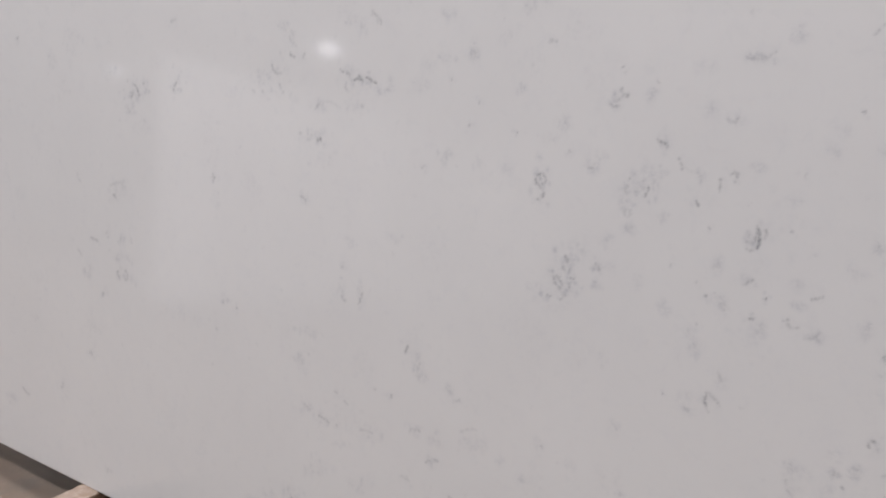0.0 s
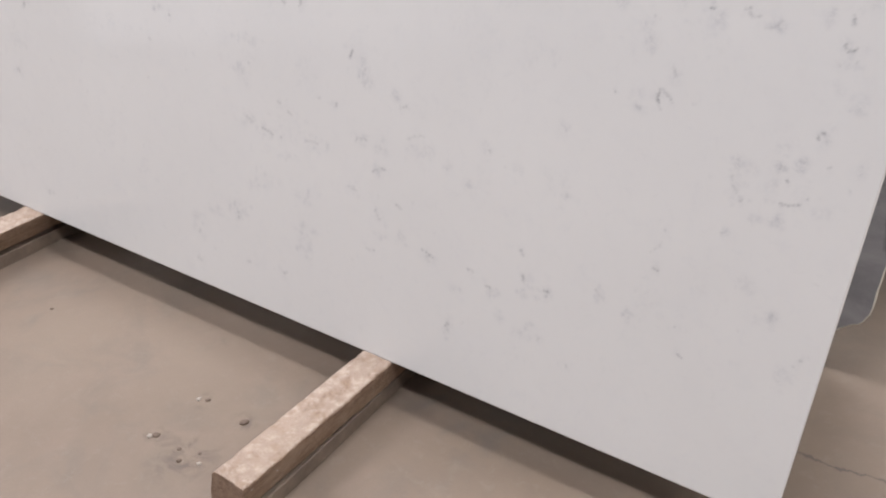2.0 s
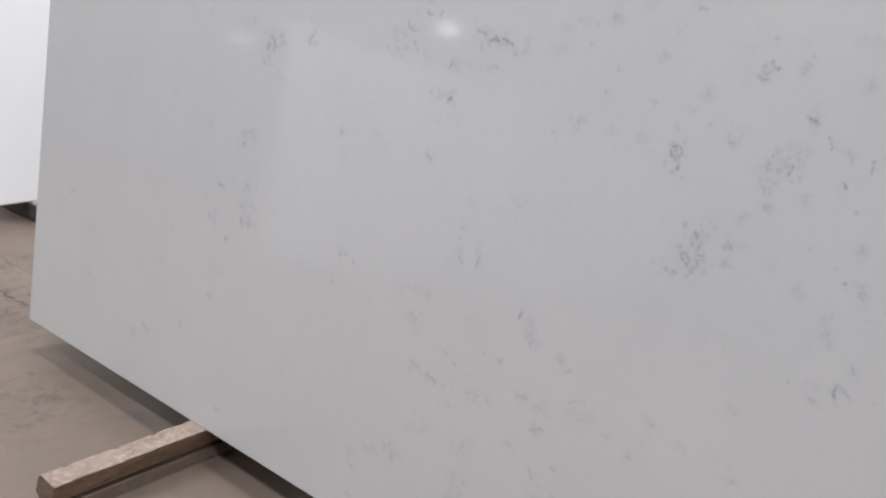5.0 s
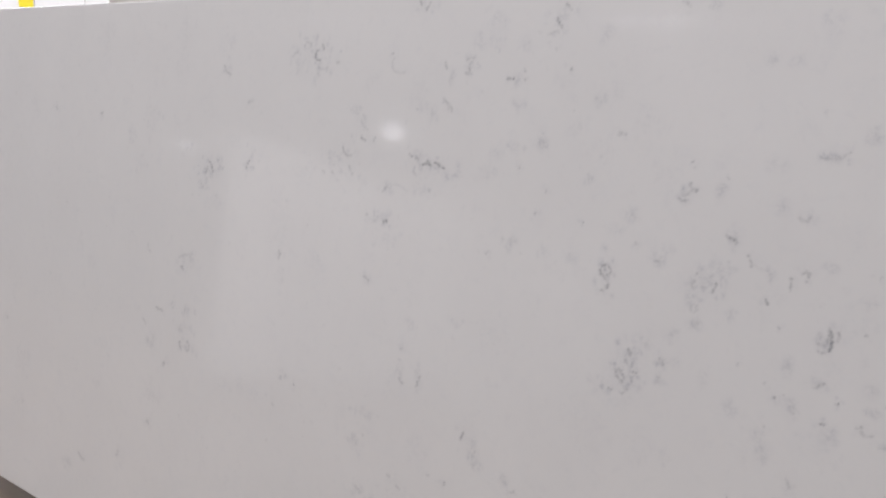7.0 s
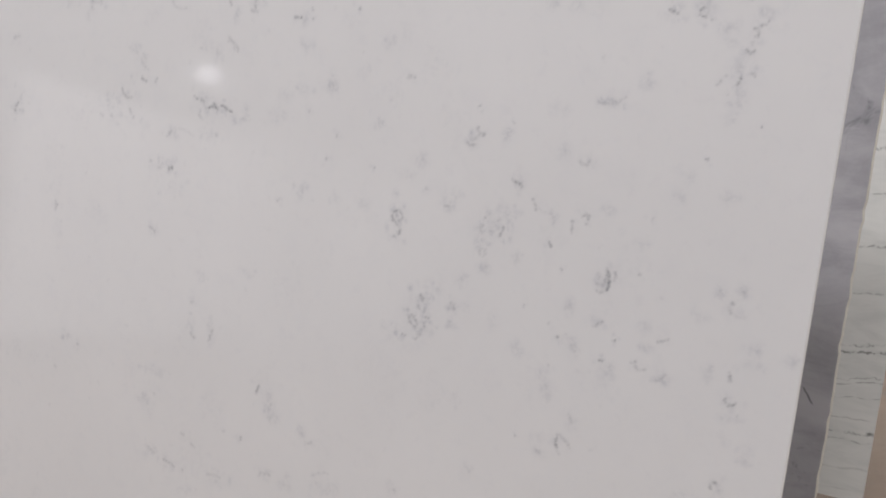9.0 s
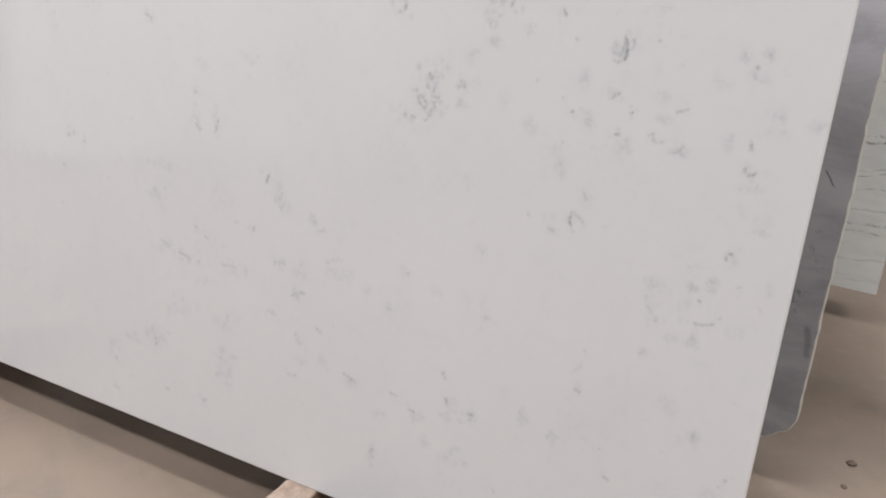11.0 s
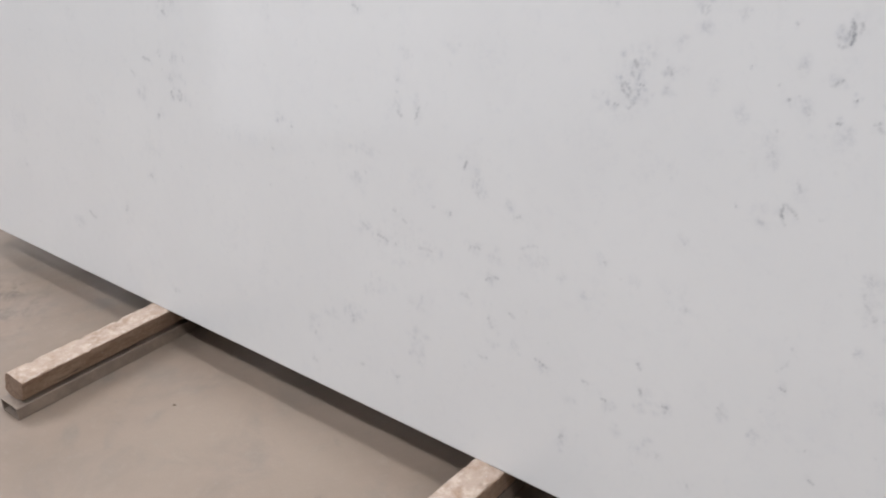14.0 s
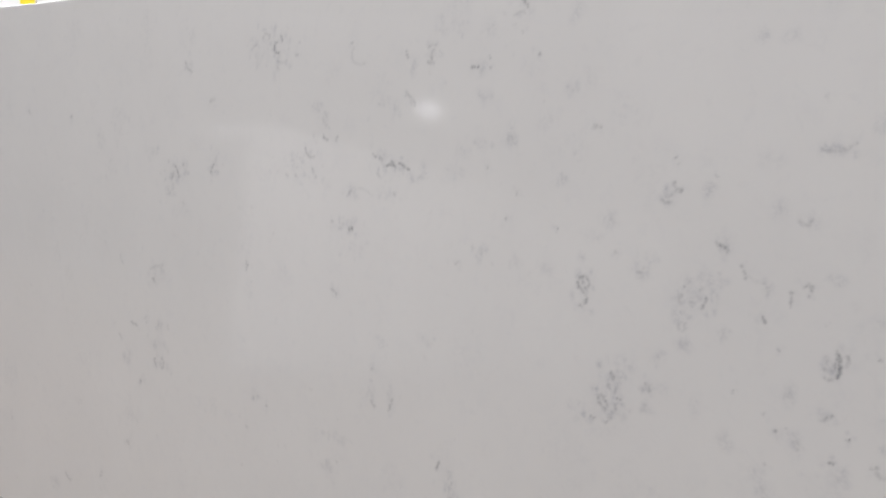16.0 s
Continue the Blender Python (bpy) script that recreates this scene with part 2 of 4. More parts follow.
QUARTZ = quartz_material()
VEINED = veined_material()
GREY_STONE = grey_stone_material()
PALE_EDGE = plain_stone_material("pale_sawn_edge", (0.62, 0.60, 0.54), (0.48, 0.46, 0.40), 0.5)
WHITE_STONE = plain_stone_material("plain_white_stone", (0.86, 0.86, 0.86), (0.82, 0.82, 0.83), 0.2)
DARK_EDGE = plain_stone_material("dark_grey_edge", (0.20, 0.19, 0.18), (0.14, 0.13, 0.12), 0.7)
CONCRETE = concrete_material()
WOOD = wood_material("dusty_timber", (0.345, 0.235, 0.162), (0.430, 0.312, 0.226), (0.225, 0.142, 0.094))
GREY_WOOD = wood_material("grey_timber", (0.13, 0.115, 0.10), (0.17, 0.15, 0.135), (0.08, 0.07, 0.06))
STEEL = metal_material("dusty_grey_steel", (0.150, 0.115, 0.090), (0.225, 0.174, 0.134), 0.0)
ORANGE = metal_material("orange_paint", (0.62, 0.19, 0.035), (0.50, 0.17, 0.05), 0.0)
YELLOW = metal_material("yellow_paint", (0.85, 0.72, 0.02), (0.80, 0.66, 0.03), 0.0)
GREY_WALL = wall_material("grey_concrete_wall", (0.52, 0.50, 0.46), (0.60, 0.58, 0.54))
PALE_WALL = wall_material("painted_wall", (0.26, 0.26, 0.26), (0.31, 0.31, 0.31))
PIT_LUMP = plain_stone_material("pit_lump", (0.17, 0.125, 0.095), (0.10, 0.072, 0.055), 0.8)
PALE_CHIP = plain_stone_material("pale_stone_chip", (0.40, 0.36, 0.31), (0.28, 0.24, 0.20), 0.6)


def glow_material(strength):
    n = Nodes("lit_diffuser", 0.4)
    n.shader.inputs["Emission Color"].default_value = (0.98, 0.975, 1.02, 1)
    n.shader.inputs["Emission Strength"].default_value = strength
    return n.done((0.9, 0.9, 0.88))


GLOWS = [glow_material(14.0), glow_material(7.0)]

# ---- mesh helpers ----


def part(name, bm, material, parent=None, label="", smooth=False):
    """Links a bmesh as one object, under a parent where one is given."""
    mesh = bpy.data.meshes.new(name)
    bm.to_mesh(mesh)
    bm.free()
    for m in material if isinstance(material, tuple) else (material,):
        mesh.materials.append(m)
    if smooth:
        mesh.polygons.foreach_set("use_smooth", [True] * len(mesh.polygons))
    ob = new(name, mesh)
    if parent is not None:
        ob.parent = parent
    if label:
        ob["label"] = label
    return ob


def box(low, high, bevel=0.0, segments=2):
    bm = bmesh.new()
    bmesh.ops.create_cube(bm, size=1.0)
    size, mid = Vector(high) - Vector(low), (Vector(high) + Vector(low)) / 2
    for v in bm.verts:
        v.co = Vector((v.co.x * size.x, v.co.y * size.y, v.co.z * size.z)) + mid
    if bevel:
        bmesh.ops.bevel(bm, geom=bm.edges[:], offset=bevel, segments=segments, profile=0.5, affect="EDGES")
    return bm


def prism(outline, depth):
    """An outline in x and z, pushed from y = 0 to y = depth."""
    bm = bmesh.new()
    front = [bm.verts.new((x, 0, z)) for x, z in outline]
    back = [bm.verts.new((x, depth, z)) for x, z in outline]
    bm.faces.new(front)
    bm.faces.new(back[::-1])
    for i in range(len(outline)):
        j = (i + 1) % len(outline)
        bm.faces.new((front[i], back[i], back[j], front[j]))
    bmesh.ops.recalc_face_normals(bm, faces=bm.faces[:])
    return bm


# ---- structure: floor, walls, ceiling ----
tagged(part("floor", box((HALL_X[0], HALL_Y[0], -0.2), (HALL_X[1], HALL_Y[1], 0)), CONCRETE),
       "dusty beige trowelled concrete warehouse floor", "floor", kind="structure")
tagged(part("ceiling", box((HALL_X[0], HALL_Y[0], HALL_H), (HALL_X[1], HALL_Y[1], HALL_H + 0.2)), PALE_WALL),
       "plain pale warehouse ceiling", "ceiling", kind="structure")
tagged(part("wall_north", box((HALL_X[0], HALL_Y[1], 0), (HALL_X[1], HALL_Y[1] + 0.25, HALL_H)), GREY_WALL),
       "bare grey concrete warehouse wall", "wall", kind="structure")
tagged(part("wall_south", box((HALL_X[0], HALL_Y[0] - 0.25, 0), (HALL_X[1], HALL_Y[0], HALL_H)), PALE_WALL),
       "plain painted warehouse wall", "wall", kind="structure")
tagged(part("wall_west", box((HALL_X[0] - 0.25, HALL_Y[0], 0), (HALL_X[0], HALL_Y[1], HALL_H)), PALE_WALL),
       "plain painted warehouse wall", "wall", kind="structure")
tagged(part("wall_east", box((HALL_X[1], HALL_Y[0], 0), (HALL_X[1] + 0.25, HALL_Y[1], HALL_H)), PALE_WALL),
       "plain painted warehouse wall", "wall", kind="structure")

# ---- the white quartz slab ----
LEAN = 8.0
SLAB_L, SLAB_H, SLAB_T = 3.2, 1.59, 0.02
REST = 0.115
# The pattern of the stone, from its far end to its near one, in metres along and up the slab.
# line: where it starts, heading, length, turn along it, strength; spot: place, radius, strength; veil: place, half width, half height, strength


def flecks_far_end(line, spot, veil):
    line(0.779, 0.216, -39, 0.041, 48, 0.5); line(1.034, 0.900, -75, 0.032, 0, 0.3); line(1.045, 0.686, -33, 0.025, -4, 0.36)
    line(1.103, 0.728, -5, 0.033, 9, 0.55); line(1.184, 0.882, 35, 0.059, -45, 0.32); line(1.226, 0.656, -113, 0.023, 101, 0.55)
    line(1.229, 0.891, 5, 0.017, -152, 0.3); line(1.255, 0.661, 3, 0.037, -165, 0.55); line(1.262, 1.123, 42, 0.020, 39, 0.6)
    line(1.271, 1.156, -27, 0.037, -26, 0.75); line(1.296, 1.411, -55, 0.041, 25, 0.5); line(1.440, 1.172, -133, 0.028, 25, 0.65)
    line(1.559, 1.436, 57, 0.019, -40, 0.45); line(1.584, 0.960, -68, 0.022, -42, 0.45); line(1.597, 1.460, 93, 0.034, -165, 0.45)
    line(1.647, 1.452, -158, 0.042, 165, 0.85); line(1.654, 1.411, -39, 0.036, 88, 0.35); line(1.657, 1.465, -29, 0.018, -84, 0.65)
    spot(0.267, 0.543, 0.0095, 0.34); spot(0.420, 0.288, 0.0093, 0.28); spot(0.471, 1.266, 0.0084, 0.4); spot(0.733, 1.260, 0.0077, 0.5)
    spot(0.983, 0.266, 0.0109, 0.36); spot(1.104, 0.644, 0.0069, 0.32); spot(1.118, 0.399, 0.0084, 0.45); spot(1.165, 0.580, 0.0081, 0.5)
    spot(1.172, 0.746, 0.0080, 0.3); spot(1.202, 0.859, 0.0080, 0.55); spot(1.206, 0.855, 0.0078, 0.38); spot(1.208, 0.080, 0.0071, 0.38)
    spot(1.215, 0.687, 0.0066, 0.3); spot(1.236, 0.741, 0.0065, 0.32); spot(1.244, 1.162, 0.0062, 0.3); spot(1.311, 1.160, 0.0061, 0.4)
    spot(1.319, 1.069, 0.0061, 0.28); spot(1.409, 1.318, 0.0058, 0.4); spot(1.421, 1.318, 0.0072, 0.36); spot(1.589, 0.949, 0.0057, 0.55)
    spot(1.620, 0.574, 0.0069, 0.28); spot(1.660, 1.395, 0.0065, 0.3); spot(1.688, 0.644, 0.0056, 0.48)
    veil(0.385, 0.425, 0.040, 0.034, 0.22); veil(0.715, 0.168, 0.028, 0.012, 0.3); veil(0.733, 0.173, 0.022, 0.010, 0.32)
    veil(0.839, 0.448, 0.022, 0.007, 0.24); veil(0.906, 1.200, 0.019, 0.020, 0.22); veil(1.001, 1.265, 0.028, 0.035, 0.2)
    veil(1.091, 0.624, 0.020, 0.010, 0.36); veil(1.108, 0.489, 0.019, 0.033, 0.14); veil(1.123, 0.477, 0.036, 0.015, 0.2)
    veil(1.172, 1.184, 0.022, 0.012, 0.32); veil(1.225, 0.878, 0.026, 0.020, 0.25); veil(1.241, 0.695, 0.041, 0.010, 0.32)
    veil(1.243, 0.649, 0.030, 0.015, 0.4); veil(1.247, 0.744, 0.029, 0.010, 0.32); veil(1.255, 1.094, 0.016, 0.010, 0.4)
    veil(1.277, 1.139, 0.047, 0.025, 0.42); veil(1.315, 1.047, 0.038, 0.018, 0.16); veil(1.315, 1.397, 0.016, 0.018, 0.3)
    veil(1.321, 1.471, 0.009, 0.014, 0.22); veil(1.436, 1.172, 0.021, 0.024, 0.38); veil(1.502, 0.593, 0.055, 0.014, 0.14)
    veil(1.583, 0.983, 0.020, 0.037, 0.16); veil(1.600, 0.894, 0.007, 0.024, 0.22); veil(1.624, 1.437, 0.067, 0.037, 0.36)
    veil(1.624, 1.164, 0.078, 0.011, 0.1); veil(1.647, 0.659, 0.015, 0.009, 0.45); veil(1.681, 1.184, 0.029, 0.022, 0.16)


def flecks_middle(line, spot, veil):
    line(1.765, 1.226, -87, 0.042, 122, 0.5); line(1.789, 1.185, -30, 0.015, -46, 0.45); line(1.812, 1.294, -62, 0.034, 23, 0.34)
    line(1.817, 1.305, -47, 0.023, -35, 0.3); line(1.819, 1.257, -87, 0.020, 96, 0.65); line(1.862, 1.255, -132, 0.010, 22, 0.55)
    line(1.875, 0.940, -8, 0.021, -56, 0.5); line(1.892, 1.435, -127, 0.065, 131, 0.3); line(1.903, 1.137, 59, 0.019, -40, 0.4)
    line(1.925, 0.462, -35, 0.024, 3, 0.36); line(1.926, 1.153, 22, 0.055, -41, 0.25); line(1.950, 1.562, -88, 0.016, 60, 0.55)
    line(1.967, 1.227, -18, 0.014, 0, 0.65); line(1.971, 0.447, -18, 0.036, -7, 0.5); line(1.977, 1.555, -109, 0.017, -25, 0.65)
    line(1.983, 1.189, -10, 0.014, -51, 0.4); line(1.986, 1.221, -31, 0.012, 13, 0.7); line(2.009, 1.205, 47, 0.028, -86, 1)
    line(2.016, 0.734, -58, 0.015, 46, 0.55); line(2.022, 1.215, -17, 0.015, -67, 0.9); line(2.039, 1.428, -95, 0.017, 51, 0.6)
    line(2.042, 1.212, -3, 0.019, -42, 0.85); line(2.043, 0.500, -15, 0.014, -46, 0.42); line(2.045, 1.343, 6, 0.037, -59, 0.45)
    line(2.047, 1.349, -36, 0.030, 4, 0.4); line(2.055, 1.206, -15, 0.018, -39, 0.8); line(2.073, 0.752, -108, 0.028, -17, 0.6)
    line(2.096, 1.433, 37, 0.018, -101, 0.5); line(2.096, 1.406, -19, 0.018, 40, 0.5); line(2.097, 0.448, 5, 0.034, -20, 0.36)
    line(2.110, 1.429, -144, 0.022, 108, 0.6); line(2.204, 0.664, -107, 0.019, -19, 0.85); line(2.204, 1.398, -31, 0.017, 50, 0.85)
    line(2.215, 0.375, 17, 0.023, -44, 0.42); line(2.226, 0.478, 88, 0.034, -100, 0.45); line(2.271, 0.251, -12, 0.022, 28, 0.45)
    line(2.274, 0.425, 48, 0.036, -56, 0.5); line(2.287, 0.345, -65, 0.026, 21, 0.4); line(2.288, 1.484, 36, 0.025, -81, 0.38)
    spot(1.707, 1.165, 0.0063, 0.3); spot(1.714, 1.424, 0.0064, 0.36); spot(1.738, 1.166, 0.0062, 0.4); spot(1.776, 0.139, 0.0084, 0.4)
    spot(1.776, 0.062, 0.0086, 0.32); spot(1.801, 1.170, 0.0060, 0.35); spot(1.864, 1.081, 0.0049, 0.35); spot(1.885, 1.444, 0.0049, 0.45)
    spot(1.888, 1.073, 0.0059, 0.35); spot(1.903, 0.218, 0.0078, 0.65); spot(1.920, 1.074, 0.0077, 0.85); spot(1.927, 0.584, 0.0051, 0.32)
    spot(1.940, 0.109, 0.0080, 0.28); spot(1.975, 1.327, 0.0046, 0.3); spot(2.012, 0.801, 0.0058, 0.4); spot(2.017, 0.514, 0.0060, 0.36)
    spot(2.022, 1.316, 0.0054, 0.25); spot(2.023, 0.514, 0.0050, 0.32); spot(2.024, 0.439, 0.0060, 0.42); spot(2.035, 1.151, 0.0055, 0.35)
    spot(2.045, 0.116, 0.0066, 0.45); spot(2.126, 0.547, 0.0048, 0.3); spot(2.171, 0.544, 0.0056, 0.55); spot(2.205, 1.042, 0.0052, 0.4)
    spot(2.228, 0.376, 0.0065, 0.42); spot(2.239, 1.075, 0.0050, 0.28); spot(2.243, 1.415, 0.0042, 0.42); spot(2.245, 1.395, 0.0042, 0.5)
    spot(2.258, 1.221, 0.0033, 0.45); spot(2.259, 1.222, 0.0050, 0.32)
    veil(1.761, 1.194, 0.048, 0.034, 0.33); veil(1.769, 0.171, 0.019, 0.012, 0.24); veil(1.793, 1.317, 0.018, 0.013, 0.25)
    veil(1.802, 1.318, 0.011, 0.008, 0.32); veil(1.812, 1.290, 0.017, 0.021, 0.22); veil(1.834, 0.205, 0.032, 0.012, 0.24)
    veil(1.888, 0.934, 0.019, 0.009, 0.2); veil(1.888, 0.236, 0.020, 0.009, 0.3); veil(1.893, 0.564, 0.017, 0.011, 0.34)
    veil(1.893, 1.075, 0.040, 0.018, 0.34); veil(1.908, 0.239, 0.023, 0.014, 0.36); veil(1.912, 0.634, 0.031, 0.009, 0.28)
    veil(1.913, 0.544, 0.014, 0.016, 0.2); veil(1.914, 1.144, 0.022, 0.012, 0.4); veil(1.931, 1.028, 0.034, 0.017, 0.2)
    veil(1.934, 0.455, 0.017, 0.013, 0.3); veil(1.951, 0.306, 0.014, 0.013, 0.24); veil(1.961, 1.544, 0.026, 0.015, 0.26)
    veil(1.986, 0.324, 0.026, 0.020, 0.24); veil(1.986, 0.440, 0.023, 0.012, 0.28); veil(2.000, 1.327, 0.015, 0.008, 0.22)
    veil(2.013, 1.151, 0.032, 0.006, 0.28); veil(2.014, 0.754, 0.008, 0.014, 0.32); veil(2.019, 1.207, 0.047, 0.016, 0.42)
    veil(2.024, 1.319, 0.010, 0.010, 0.26); veil(2.028, 0.860, 0.015, 0.008, 0.3); veil(2.052, 0.400, 0.025, 0.007, 0.28)
    veil(2.062, 1.393, 0.008, 0.015, 0.34); veil(2.066, 0.750, 0.010, 0.017, 0.28); veil(2.075, 0.451, 0.067, 0.021, 0.12)
    veil(2.093, 1.189, 0.020, 0.006, 0.4); veil(2.096, 0.317, 0.018, 0.013, 0.3); veil(2.101, 0.224, 0.021, 0.024, 0.36)
    veil(2.105, 1.420, 0.014, 0.018, 0.36); veil(2.119, 0.446, 0.028, 0.014, 0.26); veil(2.120, 0.175, 0.011, 0.023, 0.26)
    veil(2.121, 1.473, 0.009, 0.011, 0.22); veil(2.152, 0.881, 0.010, 0.006, 0.22); veil(2.164, 1.515, 0.019, 0.014, 0.26)
    veil(2.171, 1.466, 0.017, 0.011, 0.24); veil(2.179, 1.208, 0.013, 0.009, 0.25); veil(2.180, 1.204, 0.017, 0.009, 0.2)
    veil(2.195, 1.239, 0.013, 0.011, 0.2); veil(2.204, 1.241, 0.011, 0.012, 0.2); veil(2.225, 1.396, 0.024, 0.008, 0.36)
    veil(2.233, 0.633, 0.012, 0.012, 0.46); veil(2.238, 1.346, 0.011, 0.009, 0.32); veil(2.238, 0.488, 0.015, 0.010, 0.3)
    veil(2.240, 0.610, 0.014, 0.013, 0.44); veil(2.241, 1.464, 0.009, 0.008, 0.26); veil(2.247, 1.260, 0.011, 0.007, 0.28)
    veil(2.261, 1.068, 0.011, 0.009, 0.34); veil(2.290, 0.434, 0.020, 0.007, 0.32); veil(2.290, 0.481, 0.014, 0.016, 0.26)
    veil(2.296, 0.334, 0.012, 0.014, 0.26)


def flecks_drift(line, spot, veil):
    line(2.303, 1.516, -73, 0.024, 28, 0.8); line(2.320, 1.543, -36, 0.015, -25, 0.65); line(2.337, 0.371, -13, 0.016, 1, 0.45)
    line(2.352, 0.515, 30, 0.042, -46, 0.36); line(2.411, 0.291, -6, 0.031, -16, 0.55); line(2.465, 1.299, 16, 0.020, -17, 0.42)
    line(2.469, 1.304, -20, 0.016, 29, 0.5); line(2.472, 1.038, 152, 0.029, -165, 0.8); line(2.473, 1.037, -41, 0.015, -7, 0.55)
    line(2.474, 1.009, 9, 0.022, 68, 0.8); line(2.481, 1.057, -17, 0.024, -147, 0.65); line(2.520, 0.284, 21, 0.018, -33, 0.5)
    line(2.525, 0.869, -76, 0.028, 71, 0.7); line(2.532, 0.873, -51, 0.023, 15, 0.55); line(2.544, 0.831, 26, 0.013, 46, 0.5)
    line(2.545, 0.911, -44, 0.012, -25, 0.8); line(2.557, 1.540, 4, 0.021, -53, 0.5); line(2.566, 0.262, 8, 0.011, -52, 0.6)
    line(2.570, 1.080, -26, 0.018, 114, 0.45); line(2.601, 1.196, -50, 0.023, 112, 0.5); line(2.606, 0.908, -24, 0.016, -72, 0.6)
    line(2.617, 1.224, -60, 0.017, 59, 0.75); line(2.622, 1.211, -110, 0.017, -89, 0.4); line(2.631, 0.361, -51, 0.013, -24, 0.65)
    line(2.632, 1.216, -85, 0.010, -92, 0.65); line(2.641, 0.313, -58, 0.018, -51, 0.55); line(2.641, 0.312, -60, 0.014, -41, 0.55)
    line(2.652, 1.003, 131, 0.021, -165, 0.4); line(2.652, 1.055, -161, 0.019, 165, 0.55); line(2.661, 1.010, -64, 0.014, -115, 0.35)
    line(2.690, 1.053, -106, 0.014, -5, 0.7); line(2.690, 0.295, 5, 0.013, -26, 0.75); line(2.695, 1.140, -16, 0.023, -29, 0.75)
    spot(2.306, 1.273, 0.0048, 0.3); spot(2.308, 1.457, 0.0048, 0.3); spot(2.310, 1.134, 0.0049, 0.5); spot(2.327, 1.181, 0.0048, 0.42)
    spot(2.329, 0.575, 0.0043, 0.3); spot(2.334, 1.532, 0.0040, 0.4); spot(2.341, 0.579, 0.0060, 0.38); spot(2.348, 1.416, 0.0047, 0.55)
    spot(2.418, 1.130, 0.0031, 0.6); spot(2.476, 1.047, 0.0060, 0.42); spot(2.482, 1.017, 0.0053, 0.35); spot(2.489, 0.144, 0.0064, 0.5)
    spot(2.517, 0.833, 0.0038, 0.65); spot(2.523, 0.831, 0.0038, 0.5); spot(2.533, 1.105, 0.0044, 0.45); spot(2.537, 0.538, 0.0048, 0.4)
    spot(2.559, 0.858, 0.0037, 0.55); spot(2.562, 0.875, 0.0037, 0.65); spot(2.616, 1.260, 0.0027, 0.75); spot(2.623, 1.252, 0.0034, 0.38)
    spot(2.652, 1.068, 0.0034, 0.4); spot(2.685, 1.238, 0.0033, 0.4); spot(2.691, 1.056, 0.0034, 0.75); spot(2.696, 0.190, 0.0050, 0.38)
    spot(2.696, 0.286, 0.0048, 0.5); spot(2.706, 0.494, 0.0044, 0.32)
    veil(2.306, 1.277, 0.009, 0.009, 0.4); veil(2.306, 1.274, 0.011, 0.012, 0.38); veil(2.308, 0.289, 0.014, 0.007, 0.25)
    veil(2.314, 1.518, 0.019, 0.036, 0.3); veil(2.316, 0.594, 0.009, 0.008, 0.42); veil(2.335, 1.061, 0.012, 0.007, 0.22)
    veil(2.360, 0.301, 0.007, 0.010, 0.36); veil(2.365, 1.028, 0.043, 0.010, 0.12); veil(2.371, 1.307, 0.017, 0.010, 0.16)
    veil(2.379, 0.498, 0.018, 0.020, 0.22); veil(2.398, 1.063, 0.008, 0.007, 0.24); veil(2.401, 0.504, 0.011, 0.013, 0.28)
    veil(2.414, 1.485, 0.006, 0.009, 0.26); veil(2.419, 1.214, 0.008, 0.006, 0.4); veil(2.425, 1.363, 0.009, 0.007, 0.38)
    veil(2.427, 0.282, 0.017, 0.013, 0.34); veil(2.449, 0.481, 0.006, 0.005, 0.28); veil(2.455, 0.761, 0.051, 0.022, 0.1)
    veil(2.455, 1.381, 0.011, 0.014, 0.18); veil(2.479, 1.034, 0.013, 0.026, 0.5); veil(2.487, 1.127, 0.011, 0.010, 0.22)
    veil(2.490, 0.132, 0.006, 0.016, 0.3); veil(2.491, 0.843, 0.018, 0.010, 0.26); veil(2.499, 0.230, 0.007, 0.005, 0.28)
    veil(2.501, 0.460, 0.007, 0.009, 0.3); veil(2.514, 1.153, 0.015, 0.006, 0.42); veil(2.527, 0.541, 0.013, 0.010, 0.26)
    veil(2.543, 0.866, 0.032, 0.037, 0.58); veil(2.557, 0.904, 0.012, 0.010, 0.4); veil(2.560, 0.938, 0.023, 0.008, 0.18)
    veil(2.577, 0.927, 0.012, 0.007, 0.34); veil(2.581, 1.085, 0.016, 0.012, 0.34); veil(2.583, 0.254, 0.011, 0.008, 0.42)
    veil(2.589, 0.727, 0.013, 0.014, 0.14); veil(2.594, 1.103, 0.013, 0.008, 0.26); veil(2.602, 0.520, 0.005, 0.004, 0.24)
    veil(2.607, 0.207, 0.007, 0.006, 0.32); veil(2.610, 0.904, 0.009, 0.013, 0.42); veil(2.611, 0.868, 0.009, 0.006, 0.44)
    veil(2.612, 1.203, 0.012, 0.009, 0.5); veil(2.622, 0.951, 0.010, 0.010, 0.3); veil(2.625, 1.534, 0.007, 0.005, 0.38)
    veil(2.636, 0.907, 0.006, 0.010, 0.26); veil(2.638, 0.739, 0.006, 0.014, 0.2); veil(2.647, 0.272, 0.012, 0.007, 0.38)
    veil(2.652, 1.028, 0.014, 0.012, 0.34); veil(2.653, 0.308, 0.015, 0.016, 0.2); veil(2.664, 0.185, 0.019, 0.008, 0.26)
    veil(2.667, 0.982, 0.006, 0.006, 0.45); veil(2.670, 1.056, 0.032, 0.025, 0.5); veil(2.673, 0.210, 0.008, 0.007, 0.26)
    veil(2.678, 1.217, 0.005, 0.005, 0.38); veil(2.680, 0.616, 0.007, 0.006, 0.24); veil(2.684, 1.095, 0.008, 0.009, 0.26)
